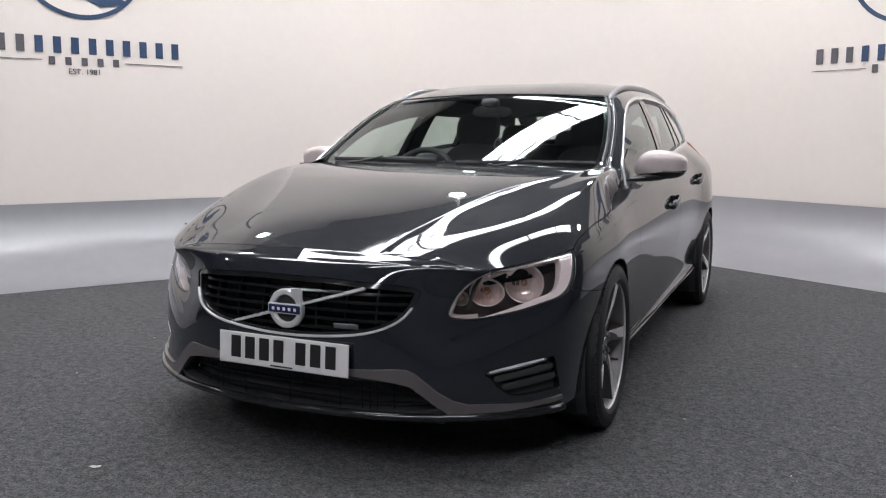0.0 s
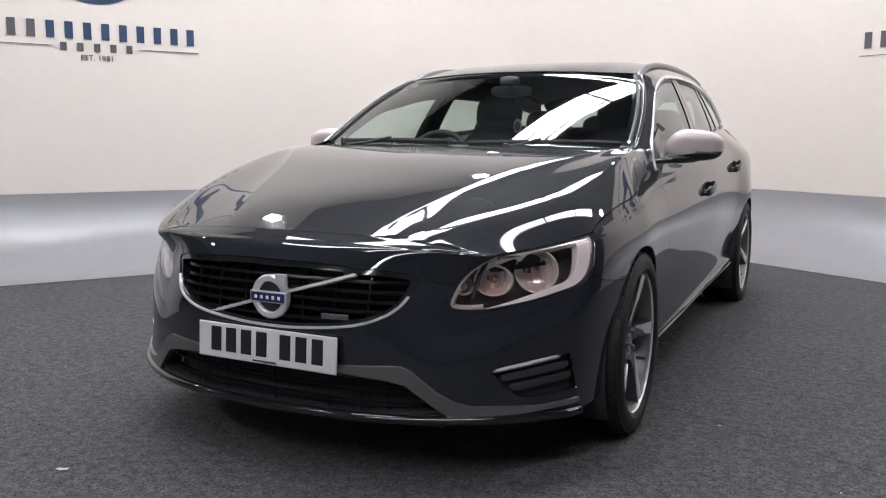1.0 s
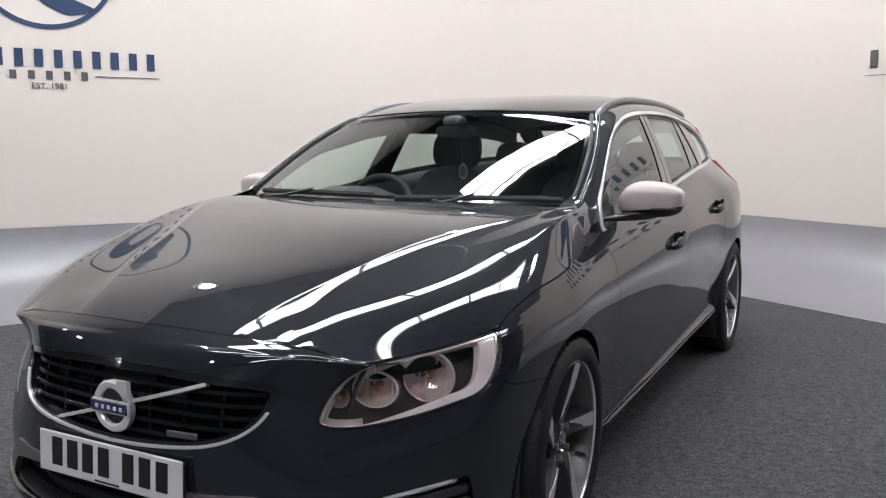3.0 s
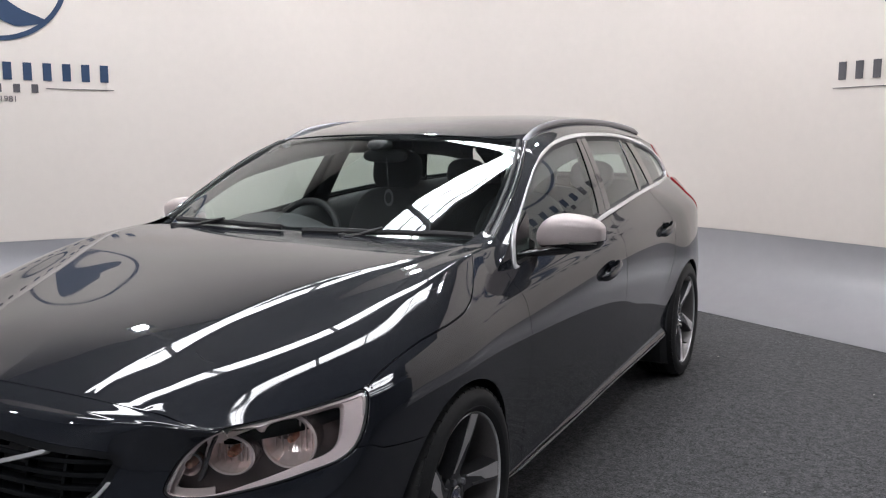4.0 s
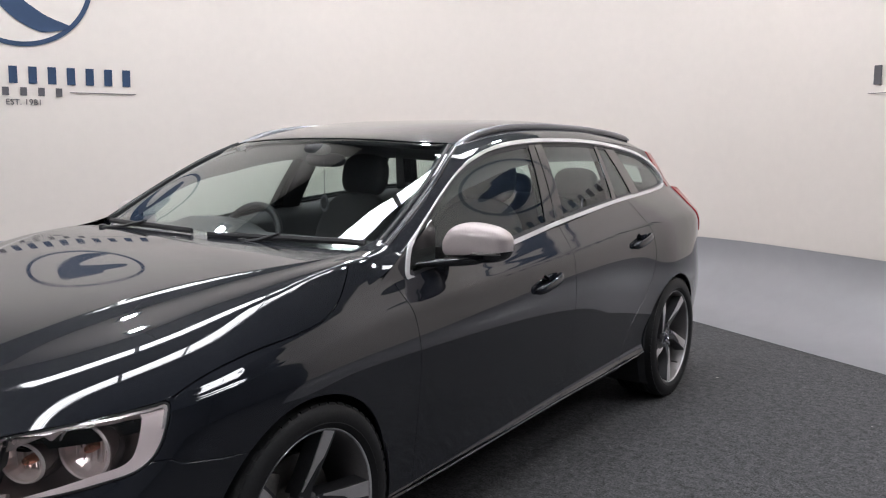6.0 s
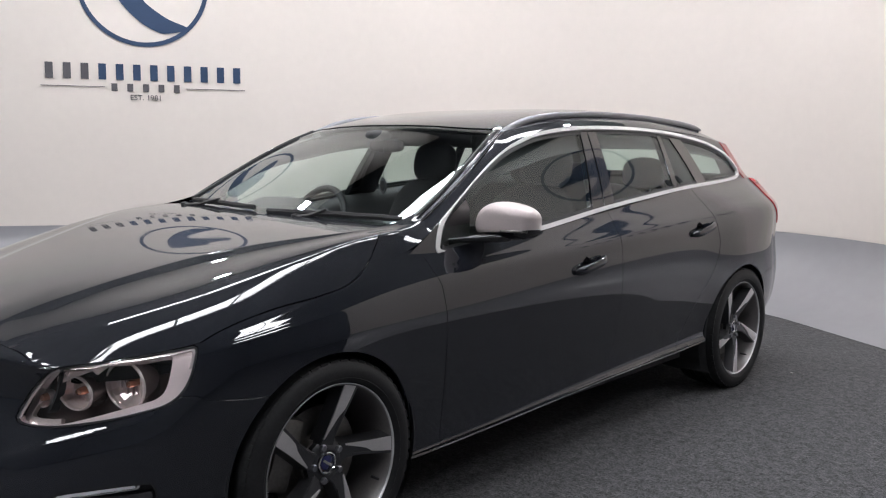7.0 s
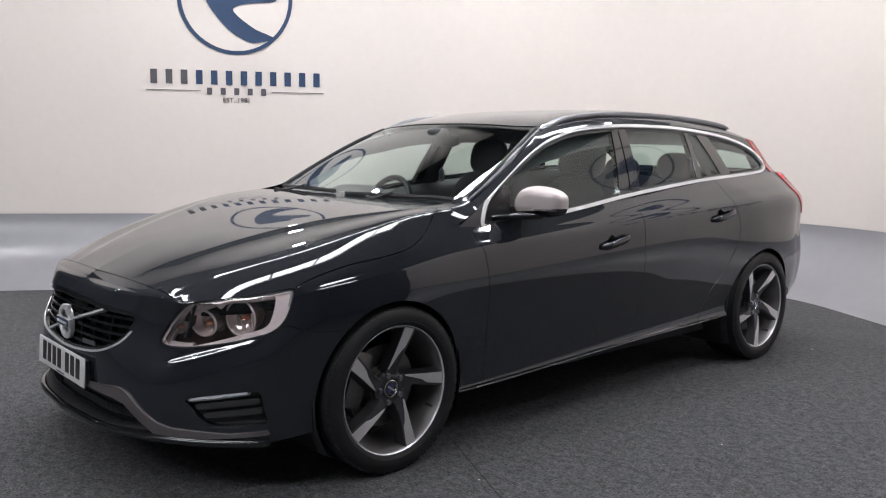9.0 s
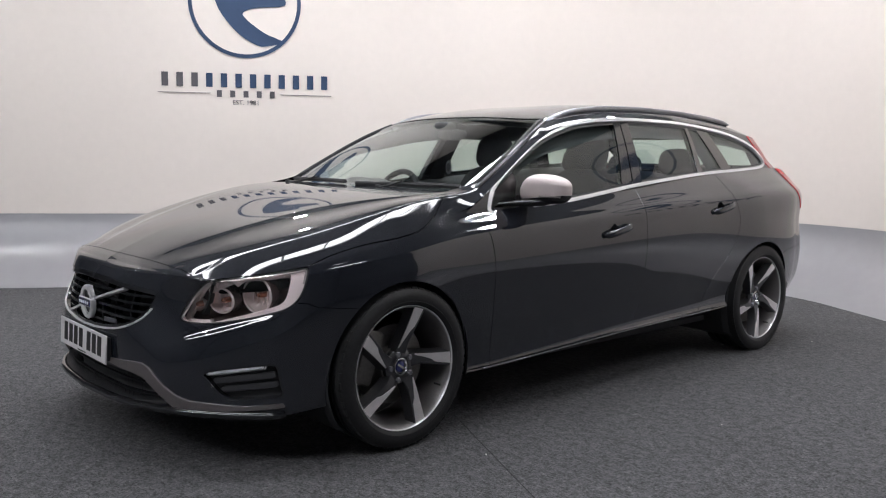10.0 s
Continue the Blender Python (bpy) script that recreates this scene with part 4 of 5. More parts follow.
    part("brake_disc", lathe([(.012, .05), (.012, .160), (-.014, .160), (-.014, .05)], 56), STEEL, w, "bare steel brake disc", smooth=30)
    part("disc_hat", lathe([(.012, .082), (.045, .078), (.048, .0)], 40), STEEL, w, smooth=30)
    cal = rounded_box(.085, .085, .22, .014, 2, Matrix.Rotation(radians(90), 4, "X") @ Matrix.Translation((-.005, 0, .0)))
    cal.transform(Matrix.Translation((0, -.125, .045)) @ Matrix.Rotation(radians(70), 4, "X"))
    part("caliper", cal, STEEL, w, "dull grey brake caliper", smooth=40)
    bm = lathe([(.088, .0), (.088, .005), (.120, .0045), (.122, .0)], 10)
    bm.transform(Matrix.Rotation(-radians(118), 4, "X") @ Matrix.Translation((-.03, 0, .222)))
    part("valve", bm, TRIM_BLACK, w)
    return w


def build_wheels(car):
    w = build_wheel(car)
    TRACK = .808
    w.matrix_basis = Matrix.Translation((TRACK, 0, AXLE_Z)) @ Matrix.Rotation(radians(1.5), 4, "Z")
    for x, y, flip, spin in ((TRACK, WHEELBASE, 0, -23), (-TRACK, 0, 180, 30), (-TRACK, WHEELBASE, 180, 50)):
        copy_thing(w, Matrix.Translation((x, y, AXLE_Z)) @ Matrix.Rotation(radians(flip), 4, "Z") @ Matrix.Rotation(radians(spin), 4, "X"))
    # wheel housings and the underside
    for sx in (1, -1):
        for y in (0, WHEELBASE):
            bm = bmesh.new()
            rows = []
            for x, r in ((.895, .352), (.86, .362), (.50, .37), (.50, .05)):
                rows.append([bm.verts.new((sx * x, y + r * math.cos(t), max(.12, AXLE_Z + r * math.sin(t)))) for t in np.linspace(radians(-38), radians(218), 40)])
            for p, q in zip(rows, rows[1:]):
                for k in range(39):
                    bm.faces.new((p[k], p[k + 1], q[k + 1], q[k]))
            part("wheel_housing", bm, TRIM_BLACK, car, "black plastic wheel arch liner")
    bm = bmesh.new()
    box(bm, 0, 1.39, .235, 1.60, 1.9, .03)
    box(bm, 0, -.58, .22, 1.10, .46, .03)
    box(bm, 0, 3.28, .30, 1.15, .6, .03)
    part("underbody", bm, DARK, car)
    bm = bmesh.new()
    box(bm, 0, -.15, .55, 1.0, .9, .36)
    part("engine_bay", bm, DARK, car)
    # silver bead in place of the light line along each sill's lower edge
    for sx in (1, -1):
        line = cr(LINE_SKIRT, np.linspace(6.0, 7.9, 40))
        part("sill_glint", tube([(sx * (x + .001), y, z + .004) for x, y, z in line], .0022, 8), RAIL, car, "thin silver bead standing for the glint along the sill", smooth=70)
    # mud flap edges behind the front arches
    for sx in (1, -1):
        part("splash_guard", rounded_box(.04, .02, .10, .008, 2, Matrix.Translation((sx * .852, .362, .275))), TRIM_BLACK, car)


# ---- the car: nose ----
VALANCE = [(-.49, .374), (-.457, .374), (-.33, .383), (-.295, .382), (-.27, .370), (-.20, .308), (-.15, .278), (-.10, .264), (.11, .255), (.24, .265), (.247, .252), (.11, .240), (-.055, .231),
           (-.165, .236), (-.21, .268), (-.285, .329), (-.335, .341), (-.457, .355), (-.49, .356)]


def seg_dist(p, a, b):
    a, b = np.array(a, float), np.array(b, float)
    d = b - a
    t = np.clip(((p - a) @ d) / (d @ d), 0, 1)
    return np.linalg.norm(p - a - t[:, None] * d, axis=1)


def build_nose(car, flank):
    nose = flank.cut(lambda v: -.15 - v[:, 1])
    # fine grid for the small pieces
    fine = Sheet.grid(flank_grid(520, 110)).cut(lambda v: -.28 - v[:, 1])
    fine2 = fine.both()

    # grille
    g = lambda v: inside(front(v), GRILLE)
    grille = new("grille")
    under(grille, car, "gloss black slatted grille with a bright lower edge")
    hole = fine2.cut(g)
    sheet_part("backing", hole.pushed(-.075), DARK, grille, rim=False)
    sheet_part("surround", hole.cut(lambda v: .016 - g(v)).pushed(-.004), GLOSS_BLACK, grille, depth=.06)
    low = hole.cut(lambda v: .0062 - g(v)).cut(lambda v: .615 - v[:, 2] - .08 * np.abs(v[:, 0]))
    sheet_part("bright_edge", low.pushed(.002), BADGE_SILVER, grille, "thin chrome lower edge", depth=.02)
    for z in (.500, .532, .564, .596, .628):
        bar = lambda v: .0048 - np.abs(v[:, 2] - (z - .03 * (np.abs(v[:, 0]) / .45) ** 2 * (z - .56) * 4))
        s = hole.cut(lambda v: g(v) - .012).cut(bar)
        sheet_part("slat", s.pushed(-.020), GRILLE_BLACK, grille, depth=.035)
    for x in (-.33, -.22, -.11, .11, .22, .33):
        s = hole.cut(lambda v: g(v) - .012).cut(lambda v: .0035 - np.abs(v[:, 0] - x))
        sheet_part("rib", s.pushed(-.026), GRILLE_BLACK, grille, depth=.03)
    s = hole.cut(lambda v: .0042 - seg_dist(front(v), (-.262, .478), (.282, .641)))
    sheet_part("diagonal_bar", s.pushed(-.004), BADGE_SILVER, grille, "chrome diagonal bar", depth=.02)
    # round badge
    badge = part("badge", lathe([(-.008, .046), (-.012, .050), (-.012, .063), (-.007, .068), (.006, .068), (.008, .046), (-.008, .046)], 56, "y"), BADGE_SILVER, grille, "round chrome badge with a blue bar", smooth=40)
    badge.location = (.006, -.893, .556)
    part("badge_plate", rounded_box(.134, .012, .036, .004, 2, Matrix.Translation((0, -.011, 0))), BADGE_SILVER, badge)
    part("badge_bar", rounded_box(.126, .012, .028, .002, 1, Matrix.Translation((0, -.0135, 0))), BLUE_ENAMEL, badge)
    for k in range(5):
        part("badge_mark", rounded_box(.0100, .004, .0105, .0012, 1, Matrix.Translation(((k - 2) * .0215, -.0195, 0))), PALE, badge)
    part("badge_back", lathe([(.0, .0), (.0, .05), (.004, .05)], 40, "y"), DARK, badge)
    bm = prism([(-.012, -.012), (.012, -.012), (.012, .026), (-.026, .026), (-.026, .014)], .012, Matrix.Translation((.053, -.004, .046)) @ Matrix.Rotation(radians(90), 4, "X"))
    part("badge_point", bm, BADGE_SILVER, badge)
    part("small_badge", rounded_box(.088, .006, .017, .003, 2, Matrix.Translation((.235, -.892, .516)) @ Matrix.Rotation(radians(8), 4, "Z")), RAIL, grille, "small plain grey badge")

    # lower intake
    i = lambda v: inside(front(v), INTAKE)
    inlet = new("lower_intake")
    under(inlet, car, "dark lower air intake with fine mesh")
    hole = fine2.cut(i)
    sheet_part("backing", hole.pushed(-.07), DARK, inlet, rim=False)
    sheet_part("surround", hole.cut(lambda v: .010 - i(v)).pushed(-.003), TRIM_BLACK, inlet, depth=.06)
    for z in (.26, .30):
        sheet_part("slat", hole.cut(lambda v: i(v) - .004).cut(lambda v: .0035 - np.abs(v[:, 2] - z)).pushed(-.030), POST_BLACK, inlet, depth=.012)
    for k in range(-18, 19):
        x = k * .028
        s = hole.cut(lambda v: i(v) - .004).cut(lambda v: .0022 - np.abs(v[:, 0] - x - .0))
        if len(s.v):
            sheet_part("mesh_wire", s.pushed(-.032), POST_BLACK, inlet, rim=False)

    # satin grey valance trim and the splitter under it
    V = np.array(VALANCE)
    for mir in (False, True):
        s = fine.cut(lambda v: inside(corner(v), V)).cut(lambda v: v[:, 0] - .20)
        s = s.pushed(.008)
        sheet_part("valance_trim", s.mirrored() if mir else s, DIFFUSER, car, "satin grey trim blade under the bumper", depth=.02)
    mid = fine2.cut(lambda v: .20 - np.abs(v[:, 0])).cut(lambda v: .009 - np.abs(v[:, 2] - .3645))
    sheet_part("plate_ledge", mid.pushed(.006), DIFFUSER, car, depth=.02)
    u = np.linspace(0, 3.75, 60)
    line = cr(LINE_SKIRT, u)
    pts = [(-x, y, z) for x, y, z in line[::-1]] + [tuple(p) for p in line[1:]]
    bm = tube([(x * 1.005, y - .012 * max(0, 1 - abs(x)), z + .002) for x, y, z in pts], .015, 10, flat=.95)
    part("splitter", bm, GLOSS_BLACK, car, "gloss dark splitter lip", smooth=60)

    # fog recesses
    for mir in (False, True):
        m = (lambda s: s.mirrored()) if mir else (lambda s: s)
        fh = fine.cut(lambda v: inside(corner(v), FOG))
        fog = new("fog_recess")
        under(fog, car, "black slotted recess with a running light")
        sheet_part("backing", m(fh.pushed(-.030)), TRIM_BLACK, fog, rim=False)
        sheet_part("edge", m(fh.cut(lambda v: .006 - inside(corner(v), FOG)).pushed(-.001)), GLOSS_BLACK, fog, depth=.03)
        c = lambda v: corner(v)
        strip = fine.cut(lambda v: .0085 - seg_dist(c(v), (-.030, .368), (.175, .396)))
        sheet_part("running_light", m(strip.pushed(-.004)), CHROME, fog, "clear running light strip with bright trim", depth=.012)
        strip2 = fine.cut(lambda v: .0042 - seg_dist(c(v), (-.024, .3685), (.170, .3965)))
        sheet_part("running_lens", m(strip2.pushed(-.001)), PALE, fog, depth=.004)
        for a, b in (((.000, .342), (.205, .366)), ((.03, .312), (.215, .333))):
            s = fine.cut(lambda v: .010 - seg_dist(c(v), a, b))
            sheet_part("slat", m(s.pushed(-.010)), ALLOY_DARK, fog, depth=.02)

    # headlamps
    MAIN_BOWL, INNER_BOWL, END_BOWL = (.716, -.512, .640), (.614, -.600, .616), (.548, -.668, .600)
    INNER = smooth_loop([(-.144, .552), (-.128, .598), (-.088, .645), (-.030, .682), (.013, .693), (.085, .705), (.17, .718), (.24, .730), (.262, .718), (.25, .655), (.222, .618), (.15, .594), (.04, .564), (-.06, .543)], 5)
    for mir in (False, True):
        m = (lambda s: s.mirrored()) if mir else (lambda s: s)
        sx = -1 if mir else 1
        lamp = new("headlamp")
        under(lamp, car, "clear headlamp with chrome reflectors and a pale bezel")
        patch = fine.cut(lambda v: inside(corner(v), LAMP) - .002)
        sheet_part("lens", m(patch.pushed(-.001)), LENS, lamp, "clear polycarbonate lens", rim=False).visible_shadow = False
        sheet_part("gasket", m(patch.cut(lambda v: .004 - inside(corner(v), LAMP)).pushed(-.003)), TRIM_BLACK, lamp, depth=.02)
        bez = patch.cut(lambda v: -inside(corner(v), INNER)).cut(lambda v: inside(corner(v), LAMP) - .004)
        sheet_part("bezel", m(bez.pushed(-.012)), LAMP_TRIM, lamp, "pale silver bezel", depth=.03)
        sheet_part("backing", m(patch.pushed(-.085)), LAMP_BACK, lamp, rim=False)
        turn = lambda x, y, z, wide: Matrix.Translation((sx * x, y, z)) @ Matrix.Rotation(radians(sx * 20), 4, "Z") @ Matrix.Diagonal((wide, 1, 1, 1))
        for (x, y, z), r, wide, nm in ((MAIN_BOWL, .064, 1.0, "main_reflector"), (INNER_BOWL, .045, 1.25, "inner_reflector"), (END_BOWL, .026, 1.1, "indicator_reflector")):
            M = turn(x, y, z, wide)
            bm = lathe([(-.022 if r < .04 else -.030, r), (-.020, r), (-.008, r * .90), (.008, r * .66), (.018, r * .34), (.020, .0)], 18, "y")
            bm.transform(M)
            ref = part(nm, bm, REFLECTOR, lamp, "faceted silvered reflector bowl")
            bm = lathe([(-.026, .0), (-.024, .008), (-.012, .011), (.03, .011)], 20, "y")
            bm.transform(M)
            part("bulb_shield", bm, COPPER if r > .04 else AMBER, ref, smooth=50)
            if r < .035:
                continue
            bm = lathe([(-.034, r - .003), (-.037, r - .002), (-.037, r + .001), (-.031, r + .003), (-.028, r)], 48, "y")
            bm.transform(M)
            part("ring", bm, LAMP_RING, ref, "bright ring round the bowl", smooth=35)
            bm = lathe([(-.031, r + .0015), (-.030, r + .004), (.020, r + .0045), (.024, r + .002)], 48, "y")
            bm.transform(M)
            part("collar", bm, LAMP_BACK, ref, "dark sleeve behind the ring", smooth=50)
            for k in range(1, 8):
                h = r * 1.5 * math.sqrt(max(.05, 1 - ((k - 4) * .25) ** 2))
                bm = bmesh.new()
                box(bm, (k - 4) * r * .23, -.004 + .017 * (1 - abs(k - 4) / 4), 0, .0026, .008, h, M)
                part("flute", bm, LAMP_RING if k % 3 == 1 else REFLECTOR, ref)
        # bright bridge between the bowls
        bridge = fine.cut(lambda v: .0075 - seg_dist(corner(v), (-.050, .640), (.055, .672))).cut(lambda v: inside(corner(v), INNER) - .004)
        sheet_part("bridge", m(bridge.pushed(-.036)), REFLECTOR, lamp, "silvered bridge above the bowls", depth=.02)
        # silvered inner end and a short dark divider between the bowls
        left = fine.cut(lambda v: inside(corner(v), INNER)).cut(lambda v: .016 - inside(corner(v), INNER)).cut(lambda v: -.045 - corner(v)[:, 0])
        sheet_part("end_trim", m(left.pushed(-.034)), REFLECTOR, lamp, depth=.02)
        rib = fine.cut(lambda v: .003 - seg_dist(corner(v), (-.075, .575), (-.035, .660))).cut(lambda v: inside(corner(v), INNER))
        sheet_part("divider", m(rib.pushed(-.022)), DARK, lamp, depth=.04)
        rim = patch.cut(lambda v: .011 - inside(corner(v), LAMP)).cut(lambda v: inside(corner(v), LAMP) - .006).cut(lambda v: v[:, 2] - .60 - .30 * corner(v)[:, 0])
        sheet_part("lens_edge", m(rim.pushed(-.006)), LAMP_RING, lamp, "thin pale strip along the upper edge of the lens", depth=.004)

    # number plate: plain bars for its characters
    plate = part("number_plate", rounded_box(.52, .006, .111, .0028, 1), WHITE_PLATE, car, "white number plate with plain dark bars")
    plate.matrix_basis = Matrix.Translation((0, -.9190, .4055)) @ Matrix.Rotation(radians(-3.0), 4, "X")
    x = -.208
    for k in range(7):
        wv = .040
        part("character_bar", rounded_box(wv, .002, .076, .0006, 1, Matrix.Translation((x + wv / 2, -.0035, .005))), INK, plate)
        x += .0585 + (.030 if k == 3 else 0)
    part("maker_bar", rounded_box(.09, .0015, .005, .0003, 1, Matrix.Translation((.0, -.0034, -.047))), INK, plate)
    part("plate_holder", rounded_box(.50, .02, .09, .004, 1, Matrix.Translation((0, -.9045, .405))), TRIM_BLACK, car)


# ---- the car: outside fittings ----
def superellipsoid(cx, cy, cz, a, b, c, e=2.6, n=36, m=20):
    bm = bmesh.new()
    rows = []
    f = lambda w, p: math.copysign(abs(w) ** (2 / p), w)
    for i in range(m + 1):
        ph = -math.pi / 2 + math.pi * i / m
        rows.append([bm.verts.new((cx + a * f(math.cos(ph), e) * f(math.cos(t), e), cy + b * f(math.cos(ph), e) * f(math.sin(t), e), cz + c * f(math.sin(ph), e)))
                     for t in [2 * math.pi * k / n for k in range(n)]])
    for p, q in zip(rows, rows[1:]):
        for k in range(n):
            bm.faces.new((p[k], p[(k + 1) % n], q[(k + 1) % n], q[k]))
    bmesh.ops.remove_doubles(bm, verts=bm.verts, dist=1e-5)
    bmesh.ops.recalc_face_normals(bm, faces=bm.faces)
    return bm


def build_mirror(car, sx):
    # a wedge: deep and blunt inside, thinner at the outer tip, the back rounded to the front of the car
    bm = superellipsoid(0, 0, 0, .116, .078, .068, 3.1, 56, 32)
    for v in bm.verts:
        k = (v.co.x + .116) / .232
        v.co.z *= (1.0 - .34 * k ** 2) if v.co.z > 0 else 1.0
        v.co.x += .034 * (v.co.z / .068) * (1 - k) * (1 if v.co.z > 0 else .3)
        v.co.z += .006
        v.co.y *= 1.05 - .22 * k
        if v.co.y > 0:
            v.co.y *= .55
        v.co.y += .03 * k
    base = bm.copy()
    bmesh.ops.bisect_plane(bm, geom=bm.verts[:] + bm.edges[:] + bm.faces[:], plane_co=(0, 0, -.030), plane_no=(.10, 0, -1), clear_outer=True)
    bmesh.ops.bisect_plane(base, geom=base.verts[:] + base.edges[:] + base.faces[:], plane_co=(0, 0, -.033), plane_no=(-.10, 0, 1), clear_outer=True)
    M = Matrix.Translation((sx * (.938 if sx > 0 else .91), .765, 1.008)) @ Matrix.Diagonal((sx, 1, 1, 1))
    holder = new("door_mirror")
    under(holder, car, "silver door mirror on a black arm")
    for b, nm, mat in ((bm, "cap", SATIN), (base, "lower_shell", GLOSS_BLACK)):
        b.transform(M)
        if sx < 0:
            bmesh.ops.reverse_faces(b, faces=b.faces)
        part(nm, b, mat, holder, "satin silver mirror cap" if nm == "cap" else "", smooth=50)
    part("arm", tube([(sx * .80, .60, .945), (sx * .845, .655, .948), (sx * .89, .715, .952), (sx * .935, .755, .958), (sx * .97, .77, .964)], [.014, .024, .032, .036, .026], 12, flat=.55), GLOSS_BLACK, holder, smooth=60)
    part("indicator_strip", tube([(sx * .955, .701, .9825), (sx * 1.0, .722, .982), (sx * 1.035, .752, .981)], .0045, 6), STEEL, holder, "smoked side indicator strip")
    bm = superellipsoid(sx * .945, .803, 1.018, .088, .003, .045, 2.6, 28, 10)
    part("glass", bm, CHROME, holder, "mirror glass", smooth=60)
    # triangular foot of the window behind the mirror
    bm = prism([(.565, .918), (.585, 1.0), (.70, 1.085), (.72, 1.05), (.72, .928)], .006, Matrix(((0, 0, sx, sx * .792), (1, 0, 0, 0), (0, 1, 0, 0), (0, 0, 0, 1))))
    part("mirror_foot", bm, GLOSS_BLACK, car, "gloss black corner plate by the mirror")


def build_handles(car, doors, flank):
    for k, door in enumerate(doors):
        sx = 1 if k < 2 else -1
        y, z = HOLLOWS[k % 2]
        r = lambda v: np.hypot((v[:, 1] - y + .006) / .038, (v[:, 2] - z - .007) / .033)
        s = flank.cut(lambda v: 1.04 - r(v)).cut(lambda v: v[:, 0])
        # finer skin for the hollow
        cell = Sheet.grid(np.stack(np.broadcast_arrays(np.zeros((1, 1)), y - .006 + .041 * np.linspace(-1, 1, 26)[:, None], z + .007 + .036 * np.linspace(-1, 1, 22)[None, :]), 2))
        i = np.argmin(np.hypot(s.v[:, 1] - y, s.v[:, 2] - z))
        nx, ny, nz = s.n[i] / np.linalg.norm(s.n[i])
        face = s.v[i, 0] - ((cell.v[:, 1] - s.v[i, 1]) * ny + (cell.v[:, 2] - s.v[i, 2]) * nz) / nx
        q = np.clip(r(cell.v), 0, 1)
        cell.v[:, 0] = face - .028 * np.sqrt(np.clip(1 - q ** 2, 0, 1)) - .002
        g = cell.v.reshape(26, 22, 3)
        hollow = Sheet.grid(g)
        if hollow.n[0, 0] < 0:
            hollow = Sheet.grid(g, flip=True)
        hollow = hollow.cut(lambda v: 1.03 - r(v))
        sheet_part("handle_hollow", hollow.mirrored() if sx < 0 else hollow, GLOSS_BLACK, door, "dark hollow behind the handle", rim=False)
        x = float(s.v[i, 0])
        pts = [(sx * (x + dx), y + dy + .008, z + .004 + .020 * dy / .1) for dy, dx in ((-.096, .002), (-.084, .016), (-.05, .027), (0, .030), (.05, .028), (.083, .020), (.098, .002))]
        p = cr(pts, np.linspace(0, 6, 25))
        rad = [float(w) for w in curve1([(0, .007), (3, .0100), (6, .0112), (18, .0112), (22, .0105), (24, .008)], np.arange(25))]
        ob = part("door_handle", tube([tuple(w) for w in p], rad, 12, flat=1.55), PAINT, door, "body-coloured pull handle", smooth=70)


def build_roof_fittings(car):
    for sx in (1, -1):
        path = [(.604, 1.11, 1.325), (.600, 1.19, 1.362), (.598, 1.28, 1.392), (.596, 1.40, 1.412), (.595, 1.55, 1.4265), (.594, 1.78, 1.436), (.592, 2.0, 1.438), (.588, 2.3, 1.433), (.584, 2.6, 1.418), (.58, 2.80, 1.400), (.578, 2.88, 1.388)]
        p = cr(path, np.linspace(0, len(path) - 1, 46))
        rad = [.006 + (.0065 + .005 * max(0, 1 - i / 9)) * min(1, (i + 1) / 2, (45 - i) / 5) for i in range(46)]
        rail = part("roof_rail", tube([(sx * x, y, z - .015) for x, y, z in p], rad, 10, flat=1.15), RAIL, car, "silver roof rail", smooth=60)
        # shade in the gap below the rail, put in as a dark tube
        part("rail_gap_shade", tube([(sx * (x + .0), y, z - .034) for x, y, z in p[2:-2]], .007, 8, flat=2.6), DARK, rail)
    bm = prism([(0, 0), (.11, 0), (.10, .045), (.075, .055), (.05, .042)], .03, Matrix(((0, 0, 1, -.015), (1, 0, 0, 2.72), (0, 1, 0, 1.405), (0, 0, 0, 1))))
    bmesh.ops.bevel(bm, geom=bm.edges[:], offset=.006, segments=2, affect="EDGES")
    part("roof_aerial", bm, PAINT, car, smooth=40)


